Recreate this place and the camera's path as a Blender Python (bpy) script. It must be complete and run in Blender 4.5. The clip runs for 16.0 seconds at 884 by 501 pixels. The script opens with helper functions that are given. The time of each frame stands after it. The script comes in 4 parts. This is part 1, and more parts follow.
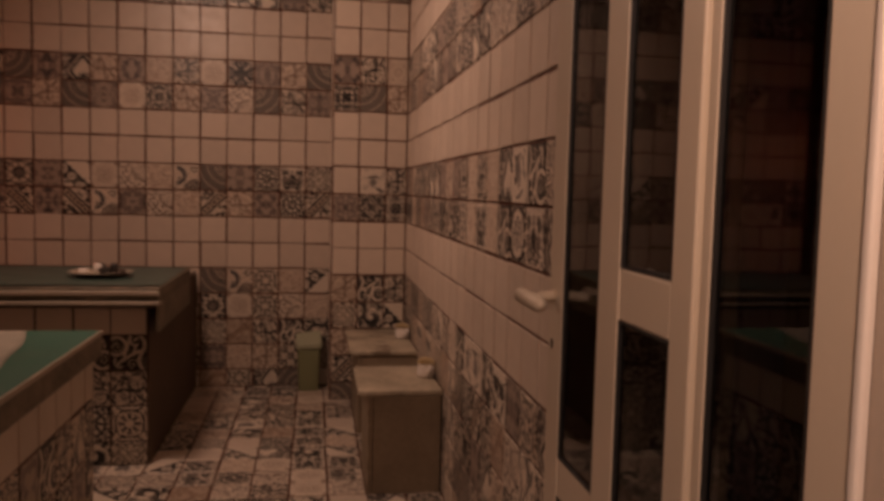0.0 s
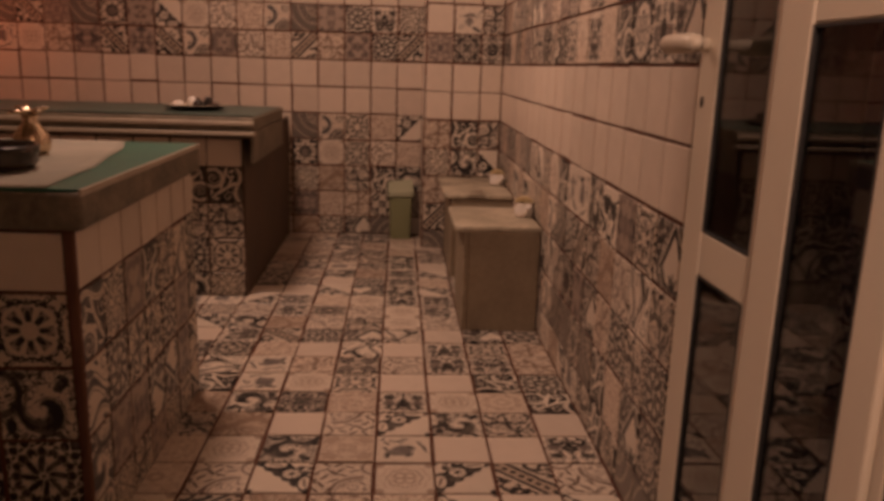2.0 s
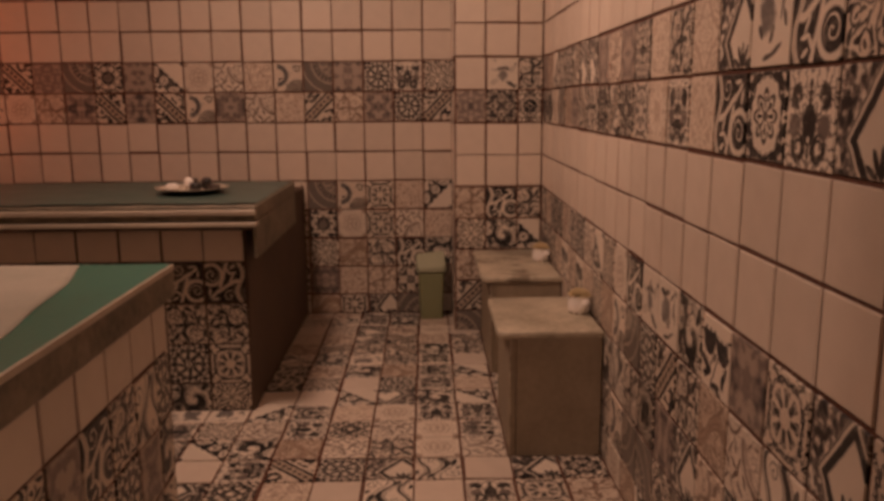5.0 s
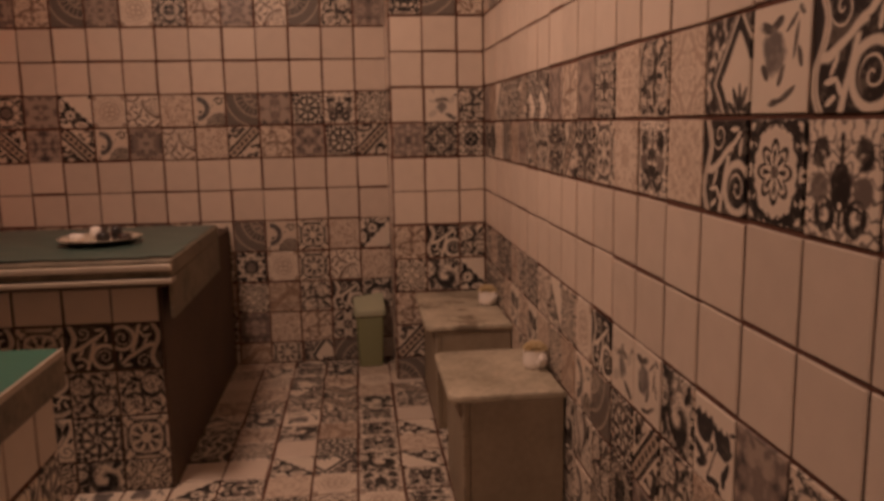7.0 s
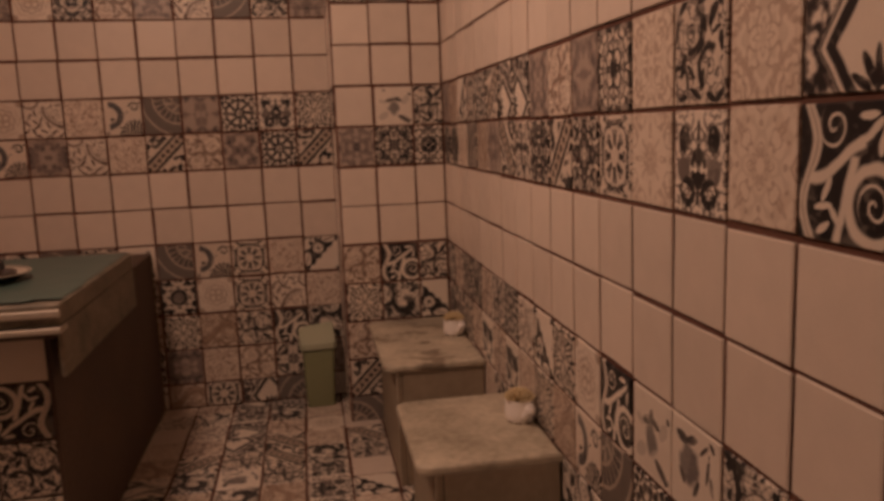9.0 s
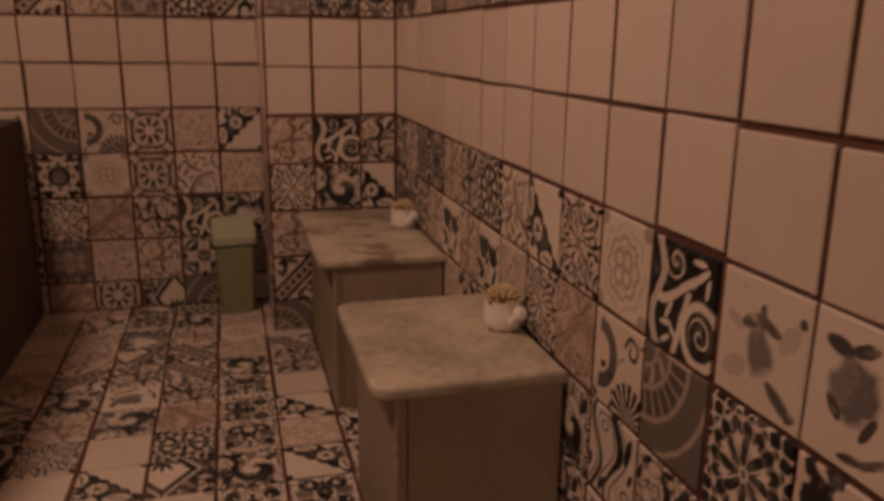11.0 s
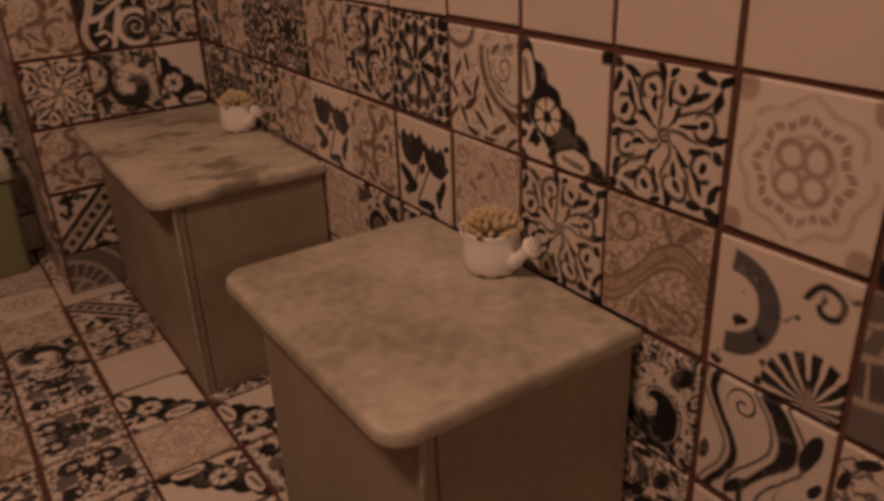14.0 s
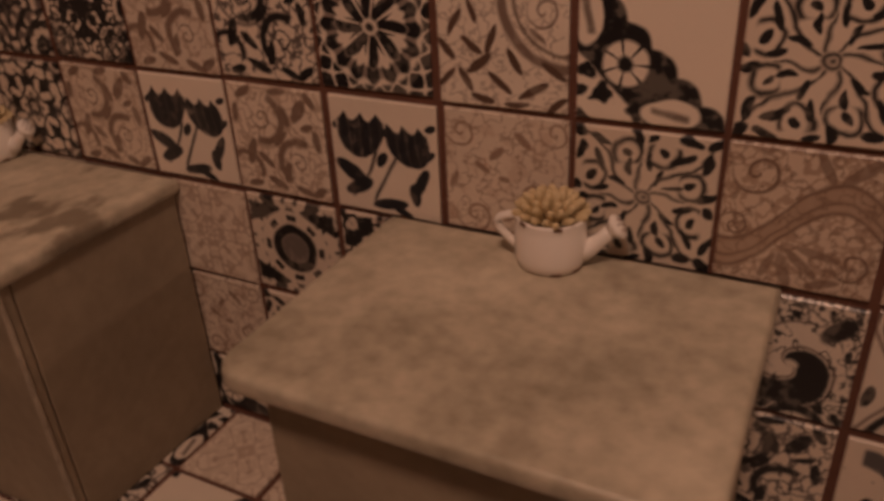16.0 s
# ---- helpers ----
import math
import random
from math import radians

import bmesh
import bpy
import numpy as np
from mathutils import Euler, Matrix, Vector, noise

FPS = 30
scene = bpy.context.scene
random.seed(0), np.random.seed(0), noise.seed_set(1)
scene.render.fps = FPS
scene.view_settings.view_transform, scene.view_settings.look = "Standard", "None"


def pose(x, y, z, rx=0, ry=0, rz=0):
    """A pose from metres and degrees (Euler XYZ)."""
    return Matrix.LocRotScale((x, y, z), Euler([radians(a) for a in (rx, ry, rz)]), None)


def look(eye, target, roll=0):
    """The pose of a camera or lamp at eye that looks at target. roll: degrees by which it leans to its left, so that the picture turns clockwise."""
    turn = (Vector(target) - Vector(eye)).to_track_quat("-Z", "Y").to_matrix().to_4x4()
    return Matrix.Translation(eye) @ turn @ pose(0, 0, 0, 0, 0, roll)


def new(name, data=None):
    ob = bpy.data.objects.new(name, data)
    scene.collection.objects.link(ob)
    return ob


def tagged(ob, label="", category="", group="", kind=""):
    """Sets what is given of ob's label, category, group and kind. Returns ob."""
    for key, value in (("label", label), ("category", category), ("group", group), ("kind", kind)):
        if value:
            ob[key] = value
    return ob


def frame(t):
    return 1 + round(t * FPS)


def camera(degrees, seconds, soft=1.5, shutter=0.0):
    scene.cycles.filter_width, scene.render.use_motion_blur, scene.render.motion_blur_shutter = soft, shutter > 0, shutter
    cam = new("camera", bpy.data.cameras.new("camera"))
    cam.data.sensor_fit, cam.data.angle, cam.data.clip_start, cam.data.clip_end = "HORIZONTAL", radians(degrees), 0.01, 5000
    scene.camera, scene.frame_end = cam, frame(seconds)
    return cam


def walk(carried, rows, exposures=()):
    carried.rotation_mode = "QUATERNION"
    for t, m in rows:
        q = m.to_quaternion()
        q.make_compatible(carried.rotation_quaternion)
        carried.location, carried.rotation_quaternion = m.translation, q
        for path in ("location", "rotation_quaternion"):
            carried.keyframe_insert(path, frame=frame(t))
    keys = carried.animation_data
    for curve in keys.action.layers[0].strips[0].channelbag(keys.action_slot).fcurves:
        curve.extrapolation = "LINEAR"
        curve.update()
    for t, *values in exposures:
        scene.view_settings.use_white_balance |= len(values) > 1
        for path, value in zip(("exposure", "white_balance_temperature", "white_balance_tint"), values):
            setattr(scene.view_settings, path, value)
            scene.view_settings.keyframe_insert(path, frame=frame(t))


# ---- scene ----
cam = camera(58.3, 16.0, soft=3.7, shutter=0.5)
PATH = [
    (0, (0.323, 0.708, 1.58), (0.643, 2.677, 1.43), 1.4),
    (0.5, (0.252, 0.746, 1.497), (0.672, 2.689, 1.279), 0.8),
    (1, (0.212, 0.738, 1.408), (0.593, 2.675, 1.085), 0.6),
    (1.5, (0.223, 0.767, 1.349), (0.495, 2.706, 0.944), 0.8),
    (2, (0.273, 0.858, 1.321), (0.387, 2.802, 0.867), 1.8),
    (2.5, (0.304, 0.975, 1.321), (0.324, 2.914, 0.831), 1.9),
    (3, (0.267, 1.131, 1.332), (0.325, 3.071, 0.851), 1.0),
    (3.5, (0.24, 1.275, 1.373), (0.375, 3.222, 0.936), -0.0),
    (4, (0.246, 1.416, 1.397), (0.367, 3.373, 1.001), 0.4),
    (4.2, (0.254, 1.477, 1.41), (0.334, 3.439, 1.03), 0.9),
    (6.3, (0.289, 1.71, 1.561), (0.315, 3.676, 1.195), -1.1),
    (6.5, (0.288, 1.762, 1.55), (0.378, 3.727, 1.191), -0.9),
    (7, (0.261, 1.947, 1.543), (0.462, 3.911, 1.222), -1.1),
    (7.5, (0.225, 2.046, 1.554), (0.476, 4.006, 1.243), -1.9),
    (8, (0.27, 2.184, 1.551), (0.545, 4.141, 1.241), -2.1),
    (8.2, (0.302, 2.264, 1.551), (0.569, 4.222, 1.244), -2.2),
    (10.3, (0.292, 3.008, 1.371), (0.756, 4.926, 1.045), -2.0),
    (10.5, (0.319, 3.088, 1.337), (0.79, 4.997, 0.971), -1.7),
    (11, (0.301, 3.211, 1.247), (0.804, 5.079, 0.738), 0.7),
    (11.5, (0.245, 3.382, 1.229), (0.849, 5.186, 0.612), 0.4),
    (12, (0.217, 3.492, 1.279), (0.887, 5.269, 0.651), -0.2),
    (12.5, (0.296, 3.65, 1.257), (0.893, 5.451, 0.623), 0.2),
    (13, (0.342, 3.77, 1.214), (0.925, 5.546, 0.504), 0.4),
    (13.5, (0.304, 3.9, 1.164), (1.104, 5.561, 0.388), -0.8),
    (14, (0.201, 4.022, 1.147), (1.196, 5.544, 0.316), -2.4),
    (14.5, (0.176, 4.215, 1.14), (1.308, 5.627, 0.289), -2.8),
    (15, (0.179, 4.41, 1.132), (1.417, 5.696, 0.231), -2.0),
    (15.5, (0.129, 4.505, 1.104), (1.518, 5.576, 0.143), -1.9),
    (16, (0.03, 4.678, 1.1), (1.572, 5.517, 0.142), -3.2),
]
EXPOSURES = [(0, -1.42), (0.5, -1.52), (1.0, -1.3), (1.5, -0.98), (2.5, -0.48), (3.5, -0.58), (4.2, -0.68), (6.3, -0.86), (7, -0.93), (8.2, -0.98), (10.3, -1.02), (11, -1.12), (12, -1.0), (14, -1.0), (16, -1.02)]
walk(cam, [(t, look(eye, target, roll)) for t, eye, target, roll in PATH], EXPOSURES)

# ---------------------------------------------------------------- plan
XR = 1.0          # tiled side wall
YB = 7.06         # tiled end wall
YP, XP = 6.588, 0.445   # face and free edge of the pier in the corner
XL, YN = -3.0, -0.8     # plain closing walls
ZC = 3.6          # ceiling
T = 0.2           # tile pitch
R0 = 0.94         # top of the patterned dado
C0 = 5.0          # a column joint of the side wall

# ---------------------------------------------------------------- light
world = bpy.data.worlds.new("night")
scene.world = world
world.use_nodes = True
world.node_tree.nodes["Background"].inputs["Color"].default_value = (0.02, 0.02, 0.03, 1)
world.node_tree.nodes["Background"].inputs["Strength"].default_value = 0.15


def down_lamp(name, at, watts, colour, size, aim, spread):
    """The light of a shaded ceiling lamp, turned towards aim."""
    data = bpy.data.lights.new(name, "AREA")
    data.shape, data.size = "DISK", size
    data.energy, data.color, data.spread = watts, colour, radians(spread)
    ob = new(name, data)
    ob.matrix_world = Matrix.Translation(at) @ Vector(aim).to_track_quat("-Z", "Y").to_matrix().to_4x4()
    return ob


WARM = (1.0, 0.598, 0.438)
LAMPS = [(-0.98, 4.60, 84.0, (0.62, 0.20, -0.76)), (0.20, 0.35, 29.0, (0.66, 0.52, -0.54))]   # x, y, watts and aim of the lamps; second added unseen to brighten the door
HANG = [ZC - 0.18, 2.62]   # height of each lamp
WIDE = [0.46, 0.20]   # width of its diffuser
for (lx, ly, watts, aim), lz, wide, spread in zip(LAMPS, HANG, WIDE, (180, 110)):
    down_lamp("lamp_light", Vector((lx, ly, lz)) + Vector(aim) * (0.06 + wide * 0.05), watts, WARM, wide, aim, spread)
NEON = 7.5

# ---------------------------------------------------------------- node arithmetic


class N:
    """A value in a node tree, with arithmetic."""
    def __init__(self, tree, value):
        self.tree, self.value = tree, value

    def op(self, kind, *others):
        node = self.tree.nodes.new("ShaderNodeMath")
        node.operation = kind
        for k, v in enumerate((self, *others)):
            v = v.value if isinstance(v, N) else v
            if isinstance(v, (int, float)):
                node.inputs[k].default_value = v
            else:
                self.tree.links.new(v, node.inputs[k])
        return N(self.tree, node.outputs[0])

    def __add__(self, o): return self.op("ADD", o)
    def __radd__(self, o): return self.op("ADD", o)
    def __sub__(self, o): return self.op("SUBTRACT", o)
    def __rsub__(self, o): return N(self.tree, o).op("SUBTRACT", self)
    def __mul__(self, o): return self.op("MULTIPLY", o)
    def __rmul__(self, o): return self.op("MULTIPLY", o)
    def __truediv__(self, o): return self.op("DIVIDE", o)
    def __neg__(self): return self.op("MULTIPLY", -1.0)
    def __abs__(self): return self.op("ABSOLUTE")


def lo(a, b): return a.op("MINIMUM", b)
def hi(a, b): return a.op("MAXIMUM", b)
def sin(a): return a.op("SINE")
def cos(a): return a.op("COSINE")
def hypot(a, b): return (a * a + b * b).op("SQRT")
def turn(v, u): return v.op("ARCTAN2", u)


def below(f, edge, soft=0.055):
    """1 where f is under edge, 0 above."""
    return ((edge - f) / soft + 0.5).op("MINIMUM", 1.0).op("MAXIMUM", 0.0)


def line(f, width, soft=0.05): return below(abs(f), width, soft)
def both(*ms):
    out = ms[0]
    for m in ms[1:]:
        out = out * m
    return out


def any_of(*ms):
    out = ms[0]
    for m in ms[1:]:
        out = hi(out, m)
    return out


def noise_of(tree, x, y, scale, seed=0.0, detail=2.0):
    vec = tree.nodes.new("ShaderNodeCombineXYZ")
    for k, v in enumerate((x, y)):
        tree.links.new(v.value, vec.inputs[k])
    tex = tree.nodes.new("ShaderNodeTexNoise")
    tex.noise_dimensions = "4D"
    tex.inputs["Scale"].default_value = scale
    tex.inputs["Detail"].default_value = detail
    tree.links.new(vec.outputs[0], tex.inputs["Vector"])
    if isinstance(seed, N):
        tree.links.new(seed.value, tex.inputs["W"])
    else:
        tex.inputs["W"].default_value = seed
    return N(tree, tex.outputs[0])


def object_noise(tree, scale, detail=4.0, w=0.0, space="Object", stretch=(1, 1, 1)):
    co = tree.nodes.new("ShaderNodeTexCoord")
    mp = tree.nodes.new("ShaderNodeMapping")
    mp.inputs["Scale"].default_value = stretch
    tree.links.new(co.outputs[space], mp.inputs["Vector"])
    tex = tree.nodes.new("ShaderNodeTexNoise")
    tex.noise_dimensions = "4D"
    tex.inputs["Scale"].default_value, tex.inputs["Detail"].default_value, tex.inputs["W"].default_value = scale, detail, w
    tree.links.new(mp.outputs[0], tex.inputs["Vector"])
    return N(tree, tex.outputs[0])


def mix(tree, f, a, b):
    node = tree.nodes.new("ShaderNodeMix")
    node.data_type = "RGBA"
    tree.links.new(f.value, node.inputs[0])
    for k, v in ((6, a), (7, b)):
        if isinstance(v, tuple):
            node.inputs[k].default_value = (*v, 1)
        else:
            tree.links.new(v, node.inputs[k])
    return node.outputs[2]


def shade(name, roughness=0.5, metallic=0.0):
    m = bpy.data.materials.new(name)
    m.use_nodes = True
    tree = m.node_tree
    b = tree.nodes["Principled BSDF"]
    b.inputs["Roughness"].default_value, b.inputs["Metallic"].default_value = roughness, metallic
    return m, tree, b


def bump(tree, b, height, strength, distance=0.002):
    node = tree.nodes.new("ShaderNodeBump")
    node.inputs["Strength"].default_value, node.inputs["Distance"].default_value = strength, distance
    tree.links.new(height.value, node.inputs["Height"])
    tree.links.new(node.outputs[0], b.inputs["Normal"])


def mottled(name, a, b_, scale=6.0, roughness=0.6, bumps=0.3, fine=60.0, metallic=0.0, contrast=1.6, depth=0.002):
    """Two tones over large and fine noise, with fine relief."""
    m, tree, b = shade(name, roughness, metallic)
    big, small = object_noise(tree, scale, 5.0), object_noise(tree, fine, 3.0, 3.0)
    f = ((big - 0.5) * contrast + (small - 0.5) * (contrast * 0.5) + 0.5).op("MAXIMUM", 0.0).op("MINIMUM", 1.0)
    tree.links.new(mix(tree, f, a, b_), b.inputs["Base Color"])
    bump(tree, b, small + big, bumps, depth)
    rough = (big - 0.5) * 0.25 + roughness
    tree.links.new(rough.value, b.inputs["Roughness"])
    return m


CREAM, PALE = (0.70, 0.60, 0.49), (0.75, 0.66, 0.55)
INK, GREY, TAN = (0.011, 0.011, 0.013), (0.15, 0.125, 0.11), (0.25, 0.14, 0.088)


def tile_material(name, motif=None, ground=CREAM, ink=INK, mid=GREY, strength=1.0):
    """Glazed tile: a printed motif in ink and a middle tone on the ground, aged and slightly uneven."""
    m, tree, b = shade(name, 0.38)
    uv = tree.nodes.new("ShaderNodeUVMap")
    split = tree.nodes.new("ShaderNodeSeparateXYZ")
    tree.links.new(uv.outputs[0], split.inputs[0])
    u, v = N(tree, split.outputs[0]) * 2.0 - 1.0, N(tree, split.outputs[1]) * 2.0 - 1.0
    info, geo = tree.nodes.new("ShaderNodeObjectInfo"), tree.nodes.new("ShaderNodeNewGeometry")
    seed = (N(tree, info.outputs["Random"]) + N(tree, geo.outputs["Random Per Island"])) * 17.0
    age = noise_of(tree, u, v, 1.3, seed + 3.0, 4.0)
    grain = noise_of(tree, u, v, 14.0, seed, 3.0)
    tone = (sin(seed * 37.0) * 0.10 + (age - 0.5) * 0.28 + (grain - 0.5) * 0.12 + 0.10).op("MAXIMUM", 0.0)
    colour = mix(tree, tone, ground, tuple(c * 0.45 for c in ground))
    if motif:
        wob = 0.10
        uu = u + (noise_of(tree, u, v, 2.5, seed + 9.0) - 0.5) * wob
        vv = v + (noise_of(tree, u, v, 2.5, seed + 5.0) - 0.5) * wob
        dark, half = motif(tree, uu, vv, seed)
        scuff = noise_of(tree, u, v, 7.0, seed + 2.0, 4.0)
        wear = ((age - 0.42) * 2.0 + (scuff - 0.5) * 1.3 + 0.92).op("MINIMUM", 1.0).op("MAXIMUM", 0.86) * strength
        if half is not None:
            colour = mix(tree, half * wear, colour, mid)
        colour = mix(tree, dark * wear, colour, ink)
    tree.links.new(colour, b.inputs["Base Color"])
    bump(tree, b, age * 1.0 + grain * 0.1, 0.25, 0.004)
    tree.links.new(((age - 0.5) * 0.3 + 0.36).value, b.inputs["Roughness"])
    return m


def fold(u, v):
    p, q = abs(u), abs(v)
    return p, q, hi(p, q), lo(p, q), hypot(u, v), turn(v, u)


def oval(u, v, cx, cy, a, b, deg=0.0):
    """Below 1 inside a turned ellipse."""
    c, s = math.cos(radians(deg)), math.sin(radians(deg))
    x, y = u - cx, v - cy
    return hypot((x * c + y * s) / a, (y * c - x * s) / b)


def leaves(u, v, *items):
    return any_of(*[below(oval(u, v, *it), 1.0, 0.16) for it in items])


def arabesque(width=0.045, scale=3.2):
    def f(t, u, v, s):
        p, q, a, b, r, th = fold(u, v)
        n, k = noise_of(t, a, b, scale, s, 1.0), noise_of(t, a, b, scale * 0.8, s + 4.0, 1.0)
        flower = line(r - 0.22 - 0.07 * cos(th * 8.0), 0.03)
        return any_of(line(n - 0.5, width, 0.02), below(0.64 - k, 0.0, 0.03), flower), line(k - 0.45, 0.05)
    return f


def interlace(t, u, v, s):
    """Thin curling stems with leaves that wind round a small flower, one quarter turned into the next."""
    u, v = u + (noise_of(t, u, v, 2.6, 8.0) - 0.5) * 0.22, v + (noise_of(t, u, v, 2.6, 6.0) - 0.5) * 0.22
    r, phi = hypot(u, v), turn(v, u).op("FLOORED_MODULO", math.pi / 2)
    x, y = r * cos(phi), r * sin(phi)
    stems = any_of(both(line(y - x * 0.95 - 0.10 * sin(x * 6.5), 0.034), below(-r, -0.12)), both(line(hypot(x - 0.66, y - 0.26) - 0.20, 0.034), below(-x, -0.50)),
                   both(line(hypot(x - 0.26, y - 0.74) - 0.20, 0.034), below(y, 0.84)), both(line(y - 0.04 - 0.05 * sin(x * 7.0), 0.028), below(-x, -0.10), below(x, 0.62)))
    shapes = any_of(*[below(oval(x, y, *it), 1.0, 0.2) for it in ((0.24, 0.36, 0.15, 0.045, 70), (0.44, 0.20, 0.14, 0.045, 10), (0.52, 0.66, 0.18, 0.055, 20), (0.84, 0.62, 0.17, 0.070, 72), (0.88, 0.12, 0.15, 0.060, 25), (0.10, 0.58, 0.14, 0.050, 100), (0.62, 0.91, 0.17, 0.070, -15), (0.93, 0.92, 0.13, 0.080, 45), (0.66, 0.28, 0.09, 0.055, 40), (0.27, 0.74, 0.09, 0.055, -30), (0.08, 0.93, 0.10, 0.060, 20))])
    return any_of(stems, shapes, line(r - 0.085, 0.026), below(r, 0.035)), None


def spiral(u, v, cx, cy, size, hand=1.0):
    x, y = u - cx, v - cy
    r = hypot(x, y)
    return both(below(-sin(turn(y, x) * hand + r * (7.5 / size)), -0.05, 0.35), below(r, size), below(-r, -0.06))


def scroll(t, u, v, s):
    big = any_of(spiral(u, v, 0.28, -0.12, 0.50), spiral(u, v, -0.60, 0.52, 0.36, -1.0), spiral(u, v, -0.50, -0.68, 0.30), spiral(u, v, 0.66, 0.70, 0.26, -1.0))
    leaf = any_of(below(hypot((u + v) * 0.5 - 0.45, (u - v) * 1.3 + 0.2), 0.20), below(hypot((u - v) * 0.5 + 0.05, (u + v) * 1.4 + 0.55), 0.20))
    n = noise_of(t, u, v, 3.4, s, 2.0)
    veins = line(n - 0.52, 0.018, 0.012)
    return any_of(big, leaf, below(0.60 - n, 0.0), veins), line(n - 0.42, 0.03)


def boldscroll(t, u, v, s):
    """Heavy curling bands with a thin contour beside them and a leaf in one corner."""
    swirl = turn(v + 0.10, u - 0.18) + hypot(u - 0.18, v + 0.10) * 6.0
    near = hypot(u - 0.18, v + 0.10)
    band = both(below(-sin(swirl), -0.05, 0.3), below(near, 0.74), below(-near, -0.10))
    contour = both(line(sin(swirl) + 0.25, 0.12, 0.15), below(near, 0.80))
    tail = both(line(hypot(u + 1.05, v - 0.35) - 0.62, 0.11), below(-near, -0.66))
    tail2 = both(line(hypot(u - 0.35, v + 1.25) - 0.42, 0.08), below(-near, -0.60))
    leaf = any_of(below(hypot((u + v) * 0.6 - 0.78, (u - v) * 1.2 - 0.1), 0.24), below(hypot((u + 0.72) * 1.3, (v + 0.62) * 0.8), 0.20), below(hypot((u + 0.45) * 0.8, (v - 0.86) * 1.6), 0.20))
    n = noise_of(t, u, v, 4.0, s, 1.0)
    dots = both(any_of(below(0.58 - n, 0.0), line(n - 0.45, 0.02)), below(-near, -0.72))
    veins = both(line(noise_of(t, u, v, 3.6, 9.0, 2.0) - 0.52, 0.016, 0.012), below(-near, -0.25))
    return any_of(band, tail, tail2, leaf, dots, veins), any_of(contour, line(hypot(u + 1.05, v - 0.35) - 0.80, 0.03))


def tulip(t, u, v, s):
    """Two open tulips with ribbed petals on a forked stem, between curled leaves."""
    def head(cx, cy, w, lean):
        x, y = (u - cx) / w, (v - cy) / w
        x = x - y * lean
        crown = 0.72 - abs(sin(x * 4.4)) * 0.34
        return both(below(hypot(x * 0.92, y.op("MINIMUM", 0.0) * 0.85), 0.92), below(y, crown, 0.10)), x, y
    (a, ax, ay), (b, bx, by) = head(-0.42, 0.44, 0.44, 0.10), head(0.46, 0.34, 0.40, -0.25)
    stems = any_of(both(line(u + 0.16 - v * 0.40 + v * v * 0.3, 0.035), below(abs(v + 0.32), 0.45)), both(line(u - 0.20 - v * 0.55, 0.035), below(abs(v + 0.35), 0.42)))
    blades = leaves(u, v, (-0.66, -0.30, 0.34, 0.13, -28), (-0.52, -0.56, 0.30, 0.13, 25), (0.68, -0.34, 0.30, 0.10, 62), (0.56, -0.56, 0.20, 0.10, 100), (0.06, -0.80, 0.34, 0.10, 8), (-0.02, -0.02, 0.15, 0.08, 60), (0.30, -0.90, 0.2, 0.07, -20), (0.84, 0.14, 0.16, 0.06, 40))
    side = leaves(u, v, (-0.86, 0.52, 0.12, 0.07, 30), (0.04, 0.46, 0.10, 0.07, -30), (0.90, 0.62, 0.10, 0.06, 20))
    shine = any_of(both(a, line(sin(ax * 7.0 + ay * 0.8), 0.30, 0.3)), both(b, line(sin(bx * 7.0 - ay * 0.5), 0.30, 0.3)))
    wear = noise_of(t, u, v, 4.5, s, 2.0)
    body = both(any_of(a, b, blades, side), 1.0 - shine * 0.55, below(wear, 0.62, 0.08))
    return any_of(body, stems), any_of(a, b, blades)


def medallion(t, u, v, s):
    p, q, a, b, r, th = fold(u, v)
    edge = hypot(u * 1.12, v) - 0.03 * cos(th * 16.0)
    outside = both(below(-edge, -0.86), below(-noise_of(t, p, q, 5.0, 2.0), -0.42, 0.04))
    petals = both(line(r - 0.36 - 0.22 * abs(cos(th * 4.0)), 0.055), below(-r, -0.14))
    spray = both(below(-cos(th * 8.0), -0.35, 0.3), below(r, 0.42), below(-r, -0.16))
    return any_of(outside, petals, spray, line(r - 0.10, 0.025)), below(r, 0.08)


def corner(t, u, v, s):
    d, e = u + v, u - v
    scallop = abs(sin(e * 4.6)) * 0.16
    band = both(below(d, 0.02 + scallop), below(-d, 1.05))
    x, y = u + 0.33, v + 0.20
    r, th = hypot(x, y), turn(y, x)
    flower = both(below(r, 0.31), below(-r, -0.10), below(abs(sin(th * 3.5)) * -1.0, -0.25, 0.1))
    cut = any_of(below(hypot((u + 0.86) * 2.0, v - 0.42), 0.40), below(hypot(u - 0.30, (v + 0.84) * 2.0), 0.40))
    vein = any_of(both(line(u + 0.86 + (v - 0.42) * 0.2, 0.05), below(abs(v - 0.42), 0.26)), both(line(v + 0.84 + (u - 0.30) * 0.2, 0.05), below(abs(u - 0.30), 0.26)))
    tip = both(below(-u, -0.84), below(-v, -0.82))
    blob = both(below(d, -1.0), below(0.54 - noise_of(t, u, v, 4.0, 6.0, 1.0), 0.0))
    return both(any_of(band, tip, blob), 1.0 - flower, 1.0 - cut), vein


